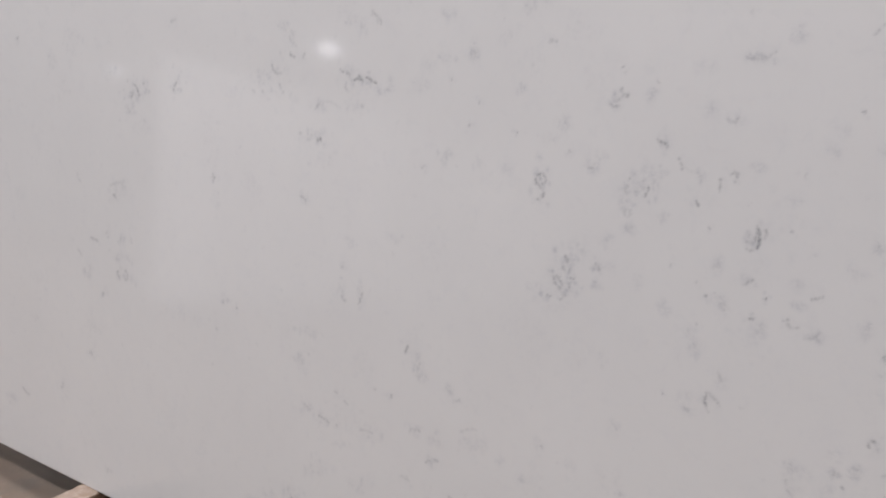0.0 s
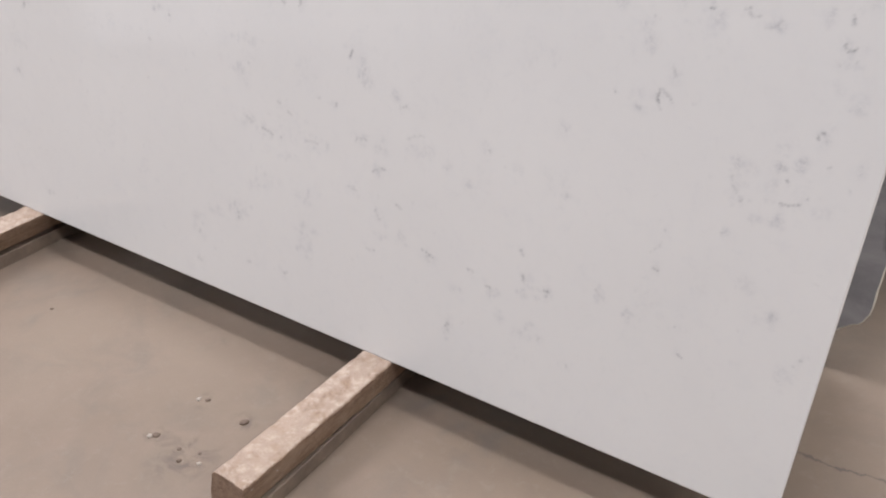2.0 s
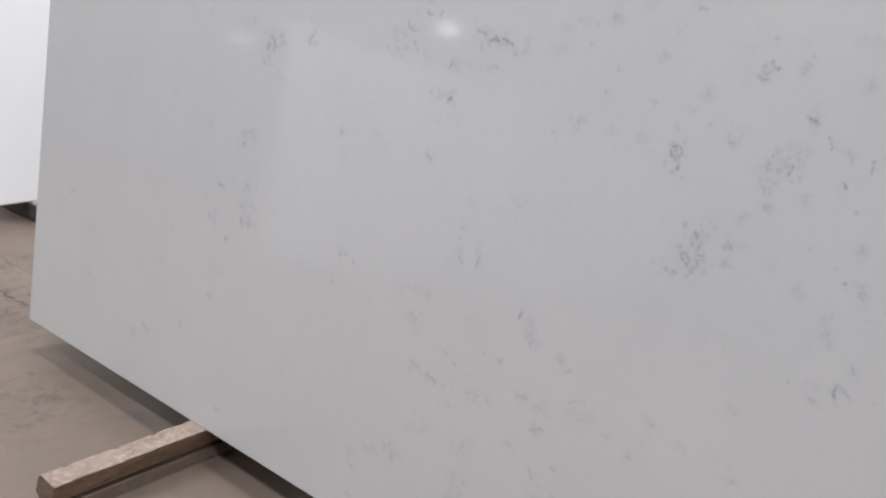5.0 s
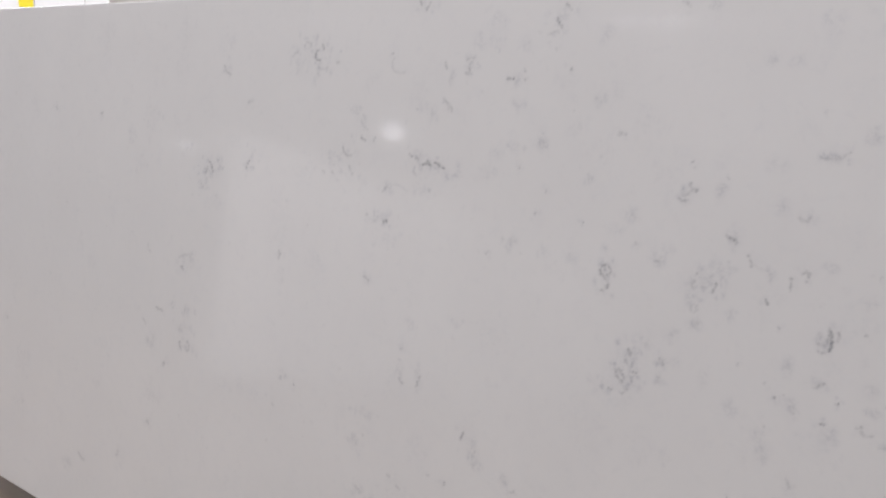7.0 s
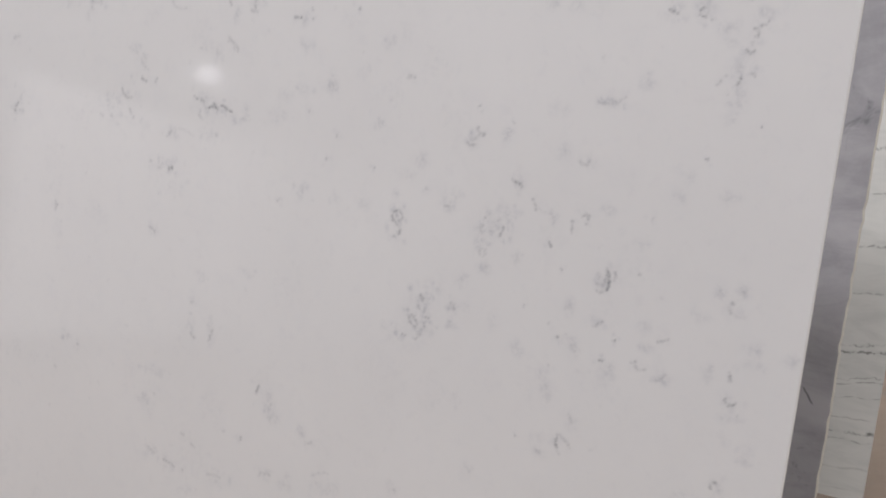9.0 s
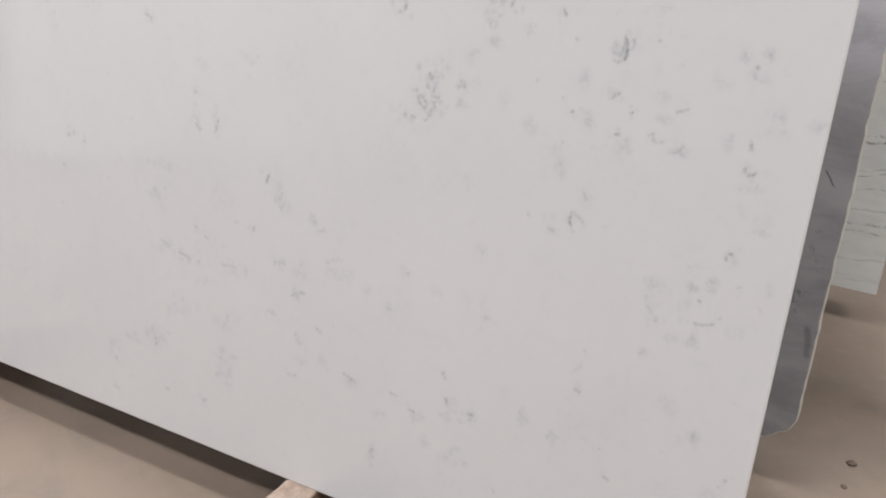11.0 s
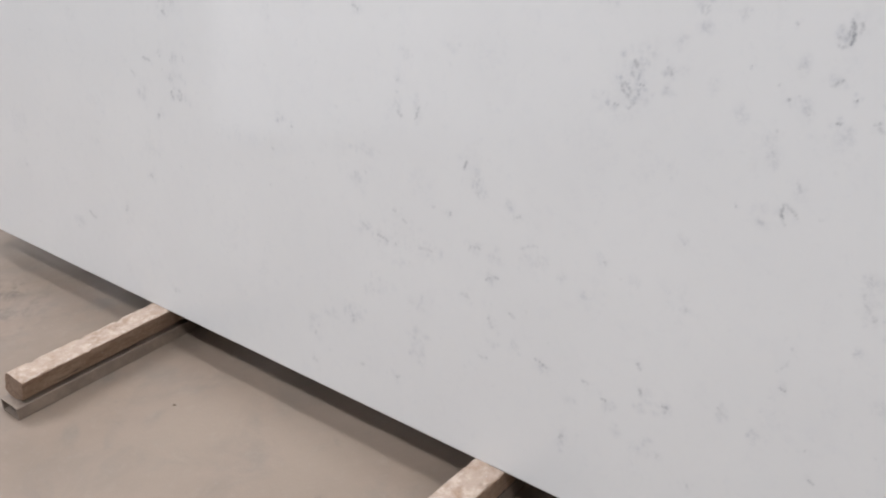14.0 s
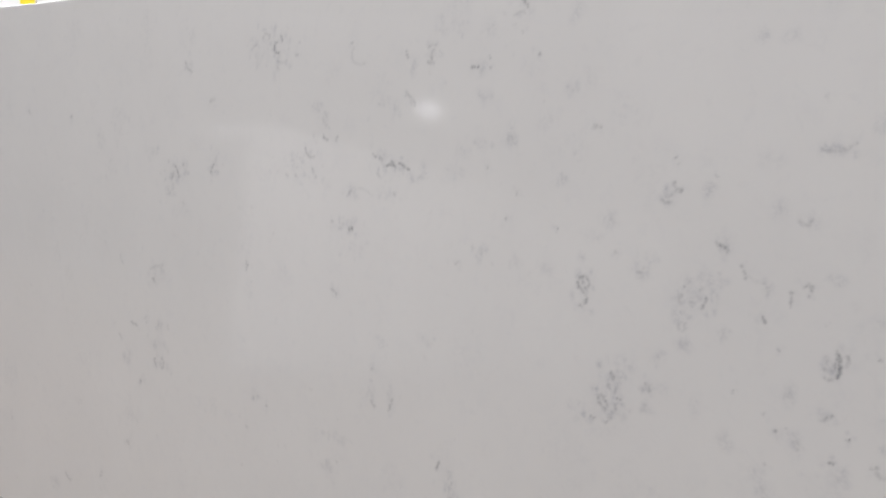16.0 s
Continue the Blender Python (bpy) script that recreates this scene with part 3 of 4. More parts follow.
    veil(2.692, 0.894, 0.007, 0.011, 0.2); veil(2.697, 0.291, 0.011, 0.009, 0.3); veil(2.704, 0.494, 0.005, 0.004, 0.3)
    veil(2.706, 1.130, 0.012, 0.008, 0.34); veil(2.706, 1.084, 0.006, 0.013, 0.32); veil(2.718, 1.004, 0.010, 0.009, 0.32)


def flecks_near_end(line, spot, veil):
    line(2.737, 1.112, -55, 0.019, 13, 0.55); line(2.749, 1.098, -31, 0.026, 5, 0.22); line(2.776, 1.044, -63, 0.011, 18, 0.95)
    line(2.790, 0.333, -27, 0.026, -29, 0.34); line(2.811, 1.086, -84, 0.023, -6, 0.6); line(2.811, 1.186, -58, 0.023, 100, 0.55)
    line(2.828, 1.095, 61, 0.017, -165, 0.6); line(2.829, 1.285, -8, 0.049, 17, 0.42); line(2.837, 0.700, -73, 0.014, 31, 0.4)
    line(2.837, 0.699, 121, 0.026, -84, 0.95); line(2.841, 0.723, -44, 0.028, -9, 0.5); line(2.850, 0.761, -57, 0.018, -9, 0.36)
    line(2.868, 0.991, -59, 0.014, 126, 0.5); line(2.868, 0.977, -30, 0.013, 68, 0.55); line(2.871, 0.917, 26, 0.021, 21, 0.5)
    line(2.881, 1.016, -52, 0.039, -82, 1); line(2.885, 1.006, -129, 0.015, 83, 0.9); line(2.888, 0.411, -23, 0.012, 8, 0.75)
    line(2.894, 0.464, -114, 0.032, -11, 0.28); line(2.896, 1.013, -61, 0.015, -45, 0.55); line(2.923, 1.438, -35, 0.017, 16, 0.8)
    line(2.949, 0.874, -97, 0.028, 165, 0.5); line(2.964, 0.263, -26, 0.013, -1, 0.7); line(2.978, 1.428, 164, 0.022, -165, 0.8)
    line(2.979, 0.848, 10, 0.028, 42, 0.36); line(2.981, 0.913, 22, 0.019, 3, 0.5); line(2.982, 1.433, -97, 0.007, -84, 0.6)
    line(2.984, 0.610, -94, 0.043, 64, 0.34)
    spot(2.745, 0.929, 0.0027, 0.45); spot(2.760, 0.701, 0.0028, 0.55); spot(2.761, 0.156, 0.0049, 0.32); spot(2.794, 0.907, 0.0039, 0.32)
    spot(2.803, 1.002, 0.0032, 0.45); spot(2.803, 0.834, 0.0040, 0.32); spot(2.812, 0.885, 0.0046, 0.65); spot(2.824, 0.940, 0.0032, 0.3)
    spot(2.827, 0.895, 0.0032, 0.35); spot(2.828, 1.359, 0.0042, 0.28); spot(2.836, 1.084, 0.0031, 0.65); spot(2.848, 0.870, 0.0038, 0.5)
    spot(2.884, 0.996, 0.0043, 0.6); spot(2.892, 0.864, 0.0044, 0.85); spot(2.893, 0.487, 0.0056, 0.28); spot(2.910, 0.901, 0.0031, 0.75)
    spot(2.926, 1.449, 0.0030, 0.35); spot(2.935, 1.016, 0.0036, 0.4); spot(2.943, 0.873, 0.0036, 0.38); spot(2.945, 1.107, 0.0041, 0.32)
    spot(2.948, 0.314, 0.0035, 0.38); spot(2.977, 0.984, 0.0035, 0.3); spot(2.988, 1.464, 0.0034, 0.4); spot(2.990, 1.425, 0.0029, 0.65)
    veil(2.732, 1.438, 0.009, 0.008, 0.32); veil(2.737, 0.853, 0.006, 0.008, 0.26); veil(2.766, 1.266, 0.015, 0.007, 0.18)
    veil(2.777, 1.085, 0.005, 0.006, 0.5); veil(2.778, 1.441, 0.010, 0.010, 0.22); veil(2.781, 1.199, 0.008, 0.005, 0.28)
    veil(2.791, 0.822, 0.006, 0.008, 0.3); veil(2.800, 0.324, 0.008, 0.015, 0.32); veil(2.805, 0.706, 0.011, 0.009, 0.2)
    veil(2.805, 0.793, 0.007, 0.010, 0.42); veil(2.807, 0.684, 0.007, 0.005, 0.45); veil(2.807, 1.503, 0.006, 0.007, 0.24)
    veil(2.823, 1.184, 0.010, 0.005, 0.38); veil(2.824, 0.942, 0.004, 0.007, 0.5); veil(2.839, 0.883, 0.006, 0.006, 0.42)
    veil(2.853, 1.285, 0.024, 0.005, 0.6); veil(2.857, 0.749, 0.009, 0.014, 0.28); veil(2.860, 0.305, 0.006, 0.009, 0.3)
    veil(2.860, 0.305, 0.007, 0.006, 0.38); veil(2.871, 1.114, 0.009, 0.004, 0.34); veil(2.876, 0.994, 0.013, 0.011, 0.5)
    veil(2.881, 0.925, 0.010, 0.005, 0.3); veil(2.893, 0.412, 0.009, 0.007, 0.26); veil(2.901, 1.491, 0.010, 0.008, 0.34)
    veil(2.903, 1.319, 0.008, 0.009, 0.32); veil(2.904, 1.320, 0.007, 0.007, 0.3); veil(2.908, 0.842, 0.009, 0.016, 0.34)
    veil(2.932, 1.432, 0.012, 0.008, 0.4); veil(2.934, 1.064, 0.005, 0.005, 0.24); veil(2.945, 1.422, 0.005, 0.006, 0.26)
    veil(2.958, 0.933, 0.006, 0.006, 0.28); veil(2.963, 0.899, 0.010, 0.006, 0.38); veil(2.977, 1.147, 0.007, 0.007, 0.22)
    veil(2.980, 1.439, 0.009, 0.015, 0.42); veil(2.983, 1.147, 0.009, 0.009, 0.25); veil(2.983, 0.638, 0.005, 0.008, 0.26)
    veil(2.988, 0.632, 0.005, 0.008, 0.4); veil(2.989, 0.856, 0.013, 0.006, 0.5); veil(2.993, 1.183, 0.008, 0.006, 0.22)
    veil(2.993, 0.618, 0.015, 0.020, 0.2); veil(2.994, 0.512, 0.005, 0.005, 0.38); veil(2.995, 0.584, 0.009, 0.022, 0.22)


def flecks_edge(line, spot, veil):
    line(3.025, 1.341, -136, 0.021, 41, 0.5); line(3.033, 1.480, 41, 0.011, -46, 0.45); line(3.040, 1.474, -135, 0.024, 152, 0.4)
    line(3.046, 1.339, -108, 0.012, -5, 0.9); line(3.048, 1.381, -61, 0.017, 123, 0.8); line(3.054, 1.413, 6, 0.018, -165, 0.65)
    line(3.060, 1.346, 17, 0.012, -134, 0.6); line(3.065, 0.586, -12, 0.035, 35, 0.65); line(3.065, 1.417, 33, 0.006, -11, 0.75)
    line(3.073, 1.427, -83, 0.009, -53, 0.7); line(3.090, 0.997, -172, 0.024, 159, 0.65); line(3.091, 0.978, -23, 0.017, 20, 0.25)
    line(3.096, 0.886, -57, 0.014, -17, 0.65); line(3.096, 0.699, 126, 0.018, -165, 0.85); line(3.097, 0.846, -94, 0.026, 165, 0.75)
    spot(3.005, 0.571, 0.0039, 0.6); spot(3.013, 1.210, 0.0023, 0.6); spot(3.015, 1.211, 0.0028, 0.65); spot(3.032, 1.312, 0.0028, 0.32)
    spot(3.042, 1.328, 0.0028, 0.7); spot(3.053, 0.641, 0.0043, 0.55); spot(3.054, 1.392, 0.0033, 0.4); spot(3.067, 0.624, 0.0025, 0.65)
    spot(3.068, 0.624, 0.0030, 0.45); spot(3.088, 1.268, 0.0022, 0.6); spot(3.097, 0.813, 0.0034, 0.34); spot(3.103, 0.603, 0.0025, 0.55)
    spot(3.117, 0.822, 0.0034, 0.34); spot(3.122, 0.661, 0.0036, 0.45); spot(3.155, 0.316, 0.0038, 0.38); spot(3.160, 0.633, 0.0024, 0.45)
    spot(3.164, 0.330, 0.0038, 0.55)
    veil(3.017, 1.412, 0.006, 0.004, 0.38); veil(3.023, 1.397, 0.007, 0.013, 0.3); veil(3.032, 0.967, 0.011, 0.005, 0.2)
    veil(3.033, 0.549, 0.011, 0.005, 0.3); veil(3.041, 1.353, 0.007, 0.009, 0.46); veil(3.042, 1.470, 0.009, 0.011, 0.24)
    veil(3.043, 1.276, 0.005, 0.007, 0.3); veil(3.043, 0.437, 0.009, 0.009, 0.2); veil(3.048, 0.609, 0.010, 0.017, 0.26)
    veil(3.049, 0.427, 0.013, 0.009, 0.2); veil(3.049, 1.298, 0.007, 0.017, 0.38); veil(3.050, 0.671, 0.009, 0.007, 0.22)
    veil(3.051, 1.339, 0.020, 0.009, 0.28); veil(3.054, 0.642, 0.006, 0.005, 0.48); veil(3.055, 1.393, 0.012, 0.023, 0.3)
    veil(3.057, 1.154, 0.012, 0.006, 0.34); veil(3.063, 0.876, 0.008, 0.006, 0.26); veil(3.066, 1.435, 0.010, 0.010, 0.44)
    veil(3.066, 1.008, 0.005, 0.006, 0.44); veil(3.067, 0.551, 0.011, 0.006, 0.4); veil(3.067, 0.880, 0.004, 0.009, 0.34)
    veil(3.082, 0.654, 0.004, 0.008, 0.4); veil(3.083, 0.658, 0.006, 0.007, 0.48); veil(3.083, 0.615, 0.030, 0.025, 0.1)
    veil(3.087, 0.376, 0.010, 0.007, 0.22); veil(3.094, 0.987, 0.012, 0.012, 0.2); veil(3.096, 1.451, 0.007, 0.011, 0.14)
    veil(3.098, 1.016, 0.005, 0.005, 0.5); veil(3.101, 0.703, 0.010, 0.008, 0.32); veil(3.101, 0.385, 0.009, 0.007, 0.3)
    veil(3.103, 0.387, 0.007, 0.006, 0.42); veil(3.105, 0.776, 0.007, 0.007, 0.2); veil(3.106, 0.840, 0.010, 0.008, 0.25)
    veil(3.108, 0.817, 0.013, 0.005, 0.2); veil(3.125, 0.930, 0.011, 0.003, 0.32); veil(3.131, 0.583, 0.019, 0.009, 0.22)
    veil(3.136, 0.905, 0.012, 0.007, 0.25); veil(3.140, 0.772, 0.011, 0.008, 0.18); veil(3.140, 0.754, 0.013, 0.006, 0.26)
    veil(3.147, 0.287, 0.013, 0.014, 0.3); veil(3.168, 0.673, 0.003, 0.009, 0.34); veil(3.186, 0.923, 0.007, 0.004, 0.38)


class Stone:
    """Two fields over the face of the slab: dark flecks, and the pale grey veils round them."""

    def __init__(self, xs, zs, seed):
        self.xs, self.zs = xs, zs
        self.gx, self.gz = np.meshgrid(xs, zs)
        self.fleck, self.haze = np.zeros_like(self.gx), np.zeros_like(self.gx)
        self.rng = np.random.default_rng(seed)

    def dab(self, field, x, z, rx, rz, strength):
        i0, i1 = np.searchsorted(self.xs, (x - 3 * rx, x + 3 * rx))
        j0, j1 = np.searchsorted(self.zs, (z - 3 * rz, z + 3 * rz))
        window = (slice(j0, j1), slice(i0, i1))
        cover = strength * np.exp(-((self.gx[window] - x) / rx) ** 2 - ((self.gz[window] - z) / rz) ** 2)
        field[window] = np.maximum(field[window], cover)

    def line(self, x, z, heading, length, turning, strength):
        """A thin curl, beaded and uneven along its way, broken in places."""
        width, strength = 0.0021 + 0.0005 * (SLAB_L - x), 0.82 * strength ** 1.3
        angle, steps, gap = radians(heading), max(4, int(length / 0.0013)), self.rng.uniform(0, 50)
        for k in range(steps):
            u, v = self.rng.normal(0, 0.0008, 2)
            press = max(0.12, min(1.0, 0.68 + 1.2 * noise.noise(Vector((k * 0.42, gap, 0.0)))))
            size = width * self.rng.uniform(0.7, 1.15)
            self.dab(self.fleck, x + u, z + v, size, size, strength * press)
            if k % 6 == 0:
                u, v = self.rng.normal(0, 0.006, 2)
                self.dab(self.haze, x + u, z + v, 0.007, 0.007, 0.20 * strength)
            x, z = x + math.cos(angle) * length / steps, z + math.sin(angle) * length / steps
            angle += radians(turning) / steps + self.rng.normal(0, 0.07)

    def spot(self, x, z, radius, strength):
        """A small dark fleck with a lopsided outline."""
        strength = 0.95 * strength ** 1.25
        for _ in range(3):
            u, v = self.rng.normal(0, 0.40 * radius, 2)
            self.dab(self.fleck, x + u, z + v, radius * self.rng.uniform(0.30, 0.55), radius * self.rng.uniform(0.35, 0.6), strength * self.rng.uniform(0.6, 1.0))
        for _ in range(4):
            u, v = self.rng.normal(0, 1.3 * radius, 2)
            self.dab(self.haze, x + u, z + v, radius * 1.1, radius * 1.1, 0.32 * strength)

    def veil(self, x, z, rx, rz, strength):
        """A ragged cloud of soft small patches, and a few faint threads within the denser ones."""
        strength = 0.86 * strength ** 1.1
        self.dab(self.haze, x, z, rx * 1.15, rz * 1.15, 0.30 * strength)
        for _ in range(int(8 + 20000 * rx * rz)):
            u, v = self.rng.normal(0, 0.62, 2)
            size = self.rng.uniform(0.0035, 0.0085)
            self.dab(self.haze, x + u * rx, z + v * rz, size * self.rng.uniform(0.7, 1.4), size * self.rng.uniform(0.7, 1.6), strength * self.rng.uniform(0.3, 1.15))
        for _ in range(int(strength * 6 + 2500 * rx * rz)):
            u, v = self.rng.normal(0, 0.55, 2)
            self.line(x + u * rx, z + v * rz, self.rng.uniform(0, 360), self.rng.uniform(0.003, 0.012), self.rng.uniform(-160, 160), 0.7 * strength * self.rng.uniform(0.5, 1.2))

    def scatter(self):
        """Faint specks and smudges thinly strewn over the whole face."""
        for _ in range(150):
            x, z = self.rng.uniform(0.05, SLAB_L - 0.03), self.rng.uniform(0.04, SLAB_H - 0.03)
            self.line(x, z, self.rng.uniform(0, 360), self.rng.uniform(0.003, 0.010), self.rng.uniform(-90, 90), self.rng.uniform(0.08, 0.20))
        for _ in range(80):
            x, z = self.rng.uniform(0.1, SLAB_L - 0.08), self.rng.uniform(0.06, SLAB_H - 0.08)
            self.veil(x, z, self.rng.uniform(0.012, 0.03), self.rng.uniform(0.015, 0.05), self.rng.uniform(0.06, 0.16))


def quartz_slab():
    """A slab whose face is a fine grid that carries the pattern of the stone."""
    xs = np.concatenate([np.linspace(0, 1.0, 240, endpoint=False), np.linspace(1.0, SLAB_L, 961)])
    zs = np.linspace(0, SLAB_H, 681)
    stone = Stone(xs, zs, 5)
    for flecks in (flecks_far_end, flecks_middle, flecks_drift, flecks_near_end, flecks_edge):
        flecks(stone.line, stone.spot, stone.veil)
    stone.scatter()
    gx, gz, nx, nz = stone.gx, stone.gz, len(xs) - 1, len(zs) - 1
    # the ends are ground back further than the top and the foot
    arris = np.where((gx <= 0) | (gx >= SLAB_L), 0.0026, np.where((gz <= 0) | (gz >= SLAB_H), 0.0004, 0.0))
    front = np.stack([gx.ravel(), arris.ravel(), gz.ravel()], 1)
    width = nx + 1
    corner = (np.arange(nx)[None, :] + width * np.arange(nz)[:, None]).ravel()
    quads = np.stack([corner, corner + 1, corner + 1 + width, corner + width], 1)
    rim = np.concatenate([np.arange(nx), nx + width * np.arange(nz), nx - np.arange(nx) + nz * width, (nz - np.arange(nz)) * width])
    start, count = len(front), len(rim)
    back = front[rim] * (1, 0, 1) + (0, SLAB_T, 0)
    k = np.arange(count)
    m = (k + 1) % count
    sides = np.stack([rim, start + k, start + m, rim[m]], 1)
    loops = np.concatenate([quads.ravel(), sides.ravel(), np.arange(start + count - 1, start - 1, -1)]).astype(np.int32)
    verts = np.concatenate([front, back]).astype(np.float32)
    mesh = bpy.data.meshes.new("quartz_slab")
    mesh.vertices.add(len(verts))
    mesh.vertices.foreach_set("co", verts.ravel())
    mesh.loops.add(len(loops))
    mesh.loops.foreach_set("vertex_index", loops)
    faces = len(quads) + len(sides)
    mesh.polygons.add(faces + 1)
    mesh.polygons.foreach_set("loop_start", np.arange(faces + 1, dtype=np.int32) * 4)
    mesh.update(calc_edges=True)
    mesh.validate()
    mesh.materials.append(QUARTZ)
    for name, field in (("fleck", stone.fleck), ("haze", stone.haze)):
        layer = mesh.attributes.new(name, "FLOAT", "POINT")
        layer.data.foreach_set("value", np.concatenate([field.ravel(), np.zeros(count)]).astype(np.float32))
    ob = new("quartz_slab", mesh)
    ob.matrix_world = pose(0, 0, REST, -LEAN)
    return tagged(ob, "large polished white quartz slab with blue-grey flecks leaning on timber blocks", "stone slab", kind="thing")


quartz_slab()

# ---- timber blocks on steel racks ----


def timber(length, width, height, seed, skew=0.0, under=0.011, crack=0.13):
    """A rough sawn baulk along y, from y = 0: worn edges, nicks and a long split in one side."""
    bm = bmesh.new()
    steps, rows = 150, []
    w, h, c = width / 2, height, 0.005
    split = h * crack

    def line(a, b, count):
        return [(a[0] + (b[0] - a[0]) * k / count, a[1] + (b[1] - a[1]) * k / count, 0) for k in range(count)]

    side = line((-w + under, 0), (w - under, 0), 4)
    side += line((w - under, 0.0005), (w - under, 0.006), 2) if crack < 0.1 else line((w - 0.003, 0.002), (w - 0.001, split - 0.003), 2) + [(w, split - 0.0016, 1), (w, split, 2), (w, split + 0.0016, 1)]
    side += line((w, split + 0.004), (w, h - c), 5) + [(w, h - c, 0), (w - c * 0.35, h - c * 0.3, 0)]
    side += line((w - c, h), (-w + 0.013, h), 8) + [(-w + 0.013, h, 0), (-w + 0.006, h - 0.0022, 0), (-w + 0.0018, h - 0.007, 0)]
    side += line((-w, h - 0.013), (-w + 0.002, c), 5)
    for s in range(steps + 1):
        y = length * s / steps
        wander = 0.003 * noise.noise(Vector((y * 5, seed, 0))) + 0.0015 * noise.noise(Vector((y * 30, seed, 4)))
        gape = 0.35 + 0.65 * max(0.0, min(1.0, 0.75 + 1.6 * noise.noise(Vector((y * 7, seed, 8)))))
        row = []
        for x, z, kind in side:
            edge = abs(abs(x) - w) < 0.014 and z > h * 0.5
            rough = noise.noise(Vector((x * 30 + seed, y * 14, z * 30))) * 0.0026 + noise.noise(Vector((x * 90 + seed, y * 70, z * 90))) * 0.0016
            bite = max(0.0, noise.noise(Vector((y * 34 + seed, 3.0 if x > 0 else 9.0, 0))) - 0.04) * ((0.013 if x > 0 else 0.010 if crack < 0.1 else 0.004) if edge else 0.0)
            sag = -0.003 * max(0.0, -x / w) * max(0.0, noise.noise(Vector((y * 9 + seed, 6.0, 0)))) if z > h * 0.7 else 0.0
            cut = 0.020 * gape if kind == 2 else 0.006 * gape if kind == 1 else 0.0
            row.append(bm.verts.new((x + skew * z + rough - math.copysign(bite, x) * 0.5 - cut, y + (noise.noise(Vector((x * 50, z * 50, seed))) * 0.005 if s == 0 else 0),
                                     max(0.0, z + (rough if z > 0.01 and not kind else 0) - bite * 0.6 + sag + (wander if kind else 0)))))
        rows.append(row)
    n = len(side)
    for s in range(steps):
        for k in range(n):
            bm.faces.new((rows[s][k], rows[s][(k + 1) % n], rows[s + 1][(k + 1) % n], rows[s + 1][k]))
    bm.faces.new(rows[0][::-1])
    bm.faces.new(rows[-1])
    bmesh.ops.recalc_face_normals(bm, faces=bm.faces[:])
    return bm


def tube(length, width, height, wall):
    """A hollow steel rail along y, from y = 0, with open ends."""
    bm = bmesh.new()
    rings = []
    for y in (0.0, length):
        for inset in (0.0, wall):
            w, low, high = width / 2 - inset, inset, height - inset
            rings.append([bm.verts.new((x, y, z)) for x, z in ((-w, low), (w, low), (w, high), (-w, high))])
    outer, inner, far_outer, far_inner = rings
    for k in range(4):
        m = (k + 1) % 4
        bm.faces.new((outer[k], outer[m], far_outer[m], far_outer[k]))
        bm.faces.new((inner[m], inner[k], far_inner[k], far_inner[m]))
        bm.faces.new((outer[m], outer[k], inner[k], inner[m]))
        bm.faces.new((far_outer[k], far_outer[m], far_inner[m], far_inner[k]))
    bmesh.ops.recalc_face_normals(bm, faces=bm.faces[:])
    bmesh.ops.bevel(bm, geom=[e for e in bm.edges if abs(e.verts[0].co.y - e.verts[1].co.y) > 0.1], offset=0.002, segments=1, affect="EDGES")
    return bm


RAIL_W, RAIL_H, RAIL_Y0, RAIL_Y1 = 0.083, 0.038, -0.48, 1.14
RACK_MID = 0.45


def a_frame(xs, where, starts=(RAIL_Y0, RAIL_Y0)):
    """A steel rack: base rails on the floor, two pairs of leaning legs and a top beam between the slabs."""
    rack = tagged(new("slab_rack"), "dusty grey steel A-frame slab rack on concrete", "slab rack")
    for x, start in zip(xs, starts):
        rail = part("base_rail", tube(RAIL_Y1 - start, RAIL_W, RAIL_H, 0.004), STEEL, rack, "hollow grey steel rail")
        rail.matrix_basis = pose(x, start, 0)
        for side in (-1, 1):
            leg = part("leg", box((-0.025, -0.025, 0), (0.025, 0.025, 1.42), 0.003), STEEL, rack)
            leg.matrix_basis = pose(x, RACK_MID + side * 0.17, RAIL_H, 8.0 * side if side < 0 else 5.0)
    beam = part("top_beam", box((xs[0] - 0.2, RACK_MID + 0.02, 1.38), (xs[1] + 0.2, RACK_MID + 0.09, 1.44), 0.004), STEEL, rack)
    rack.matrix_basis = where
    return rack


a_frame((1.1055, 2.309), pose(0, 0, 0), (-0.48, -0.464))
for x, w, start, seed, skew in ((1.090, 0.090, -0.456, 3.1, 0.44), (2.297, 0.086, -0.46, 8.7, 0.18)):
    block = part("support_block", timber(0.72, w, REST - RAIL_H, seed, skew, 0.026 if skew > 0.3 else 0.004, 0.09 if skew > 0.3 else 0.24), WOOD)
    block.matrix_basis = pose(x, start, RAIL_H, 0, 0, 0 if skew > 0.3 else -1.3)
    tagged(block, "rough dusty timber block lying on a steel rail", "timber block", "blocks under the quartz slab")

# ---- slabs behind ----
# unseen bundle added to keep light out from under the front slab
for k in range(5):
    inner = part("unseen_slab", box((0, 0, 0), (3.12 - 0.01 * k, 0.02, 1.52 - 0.01 * k), 0.0015, 1), QUARTZ)
    inner.matrix_basis = pose(0.02, 0.024 / math.cos(radians(LEAN)) * (k + 1), REST, -LEAN)
    tagged(inner, "unseen white quartz slab added behind the front slab to block light", "stone slab", "slabs stacked in the bundle", kind="thing")


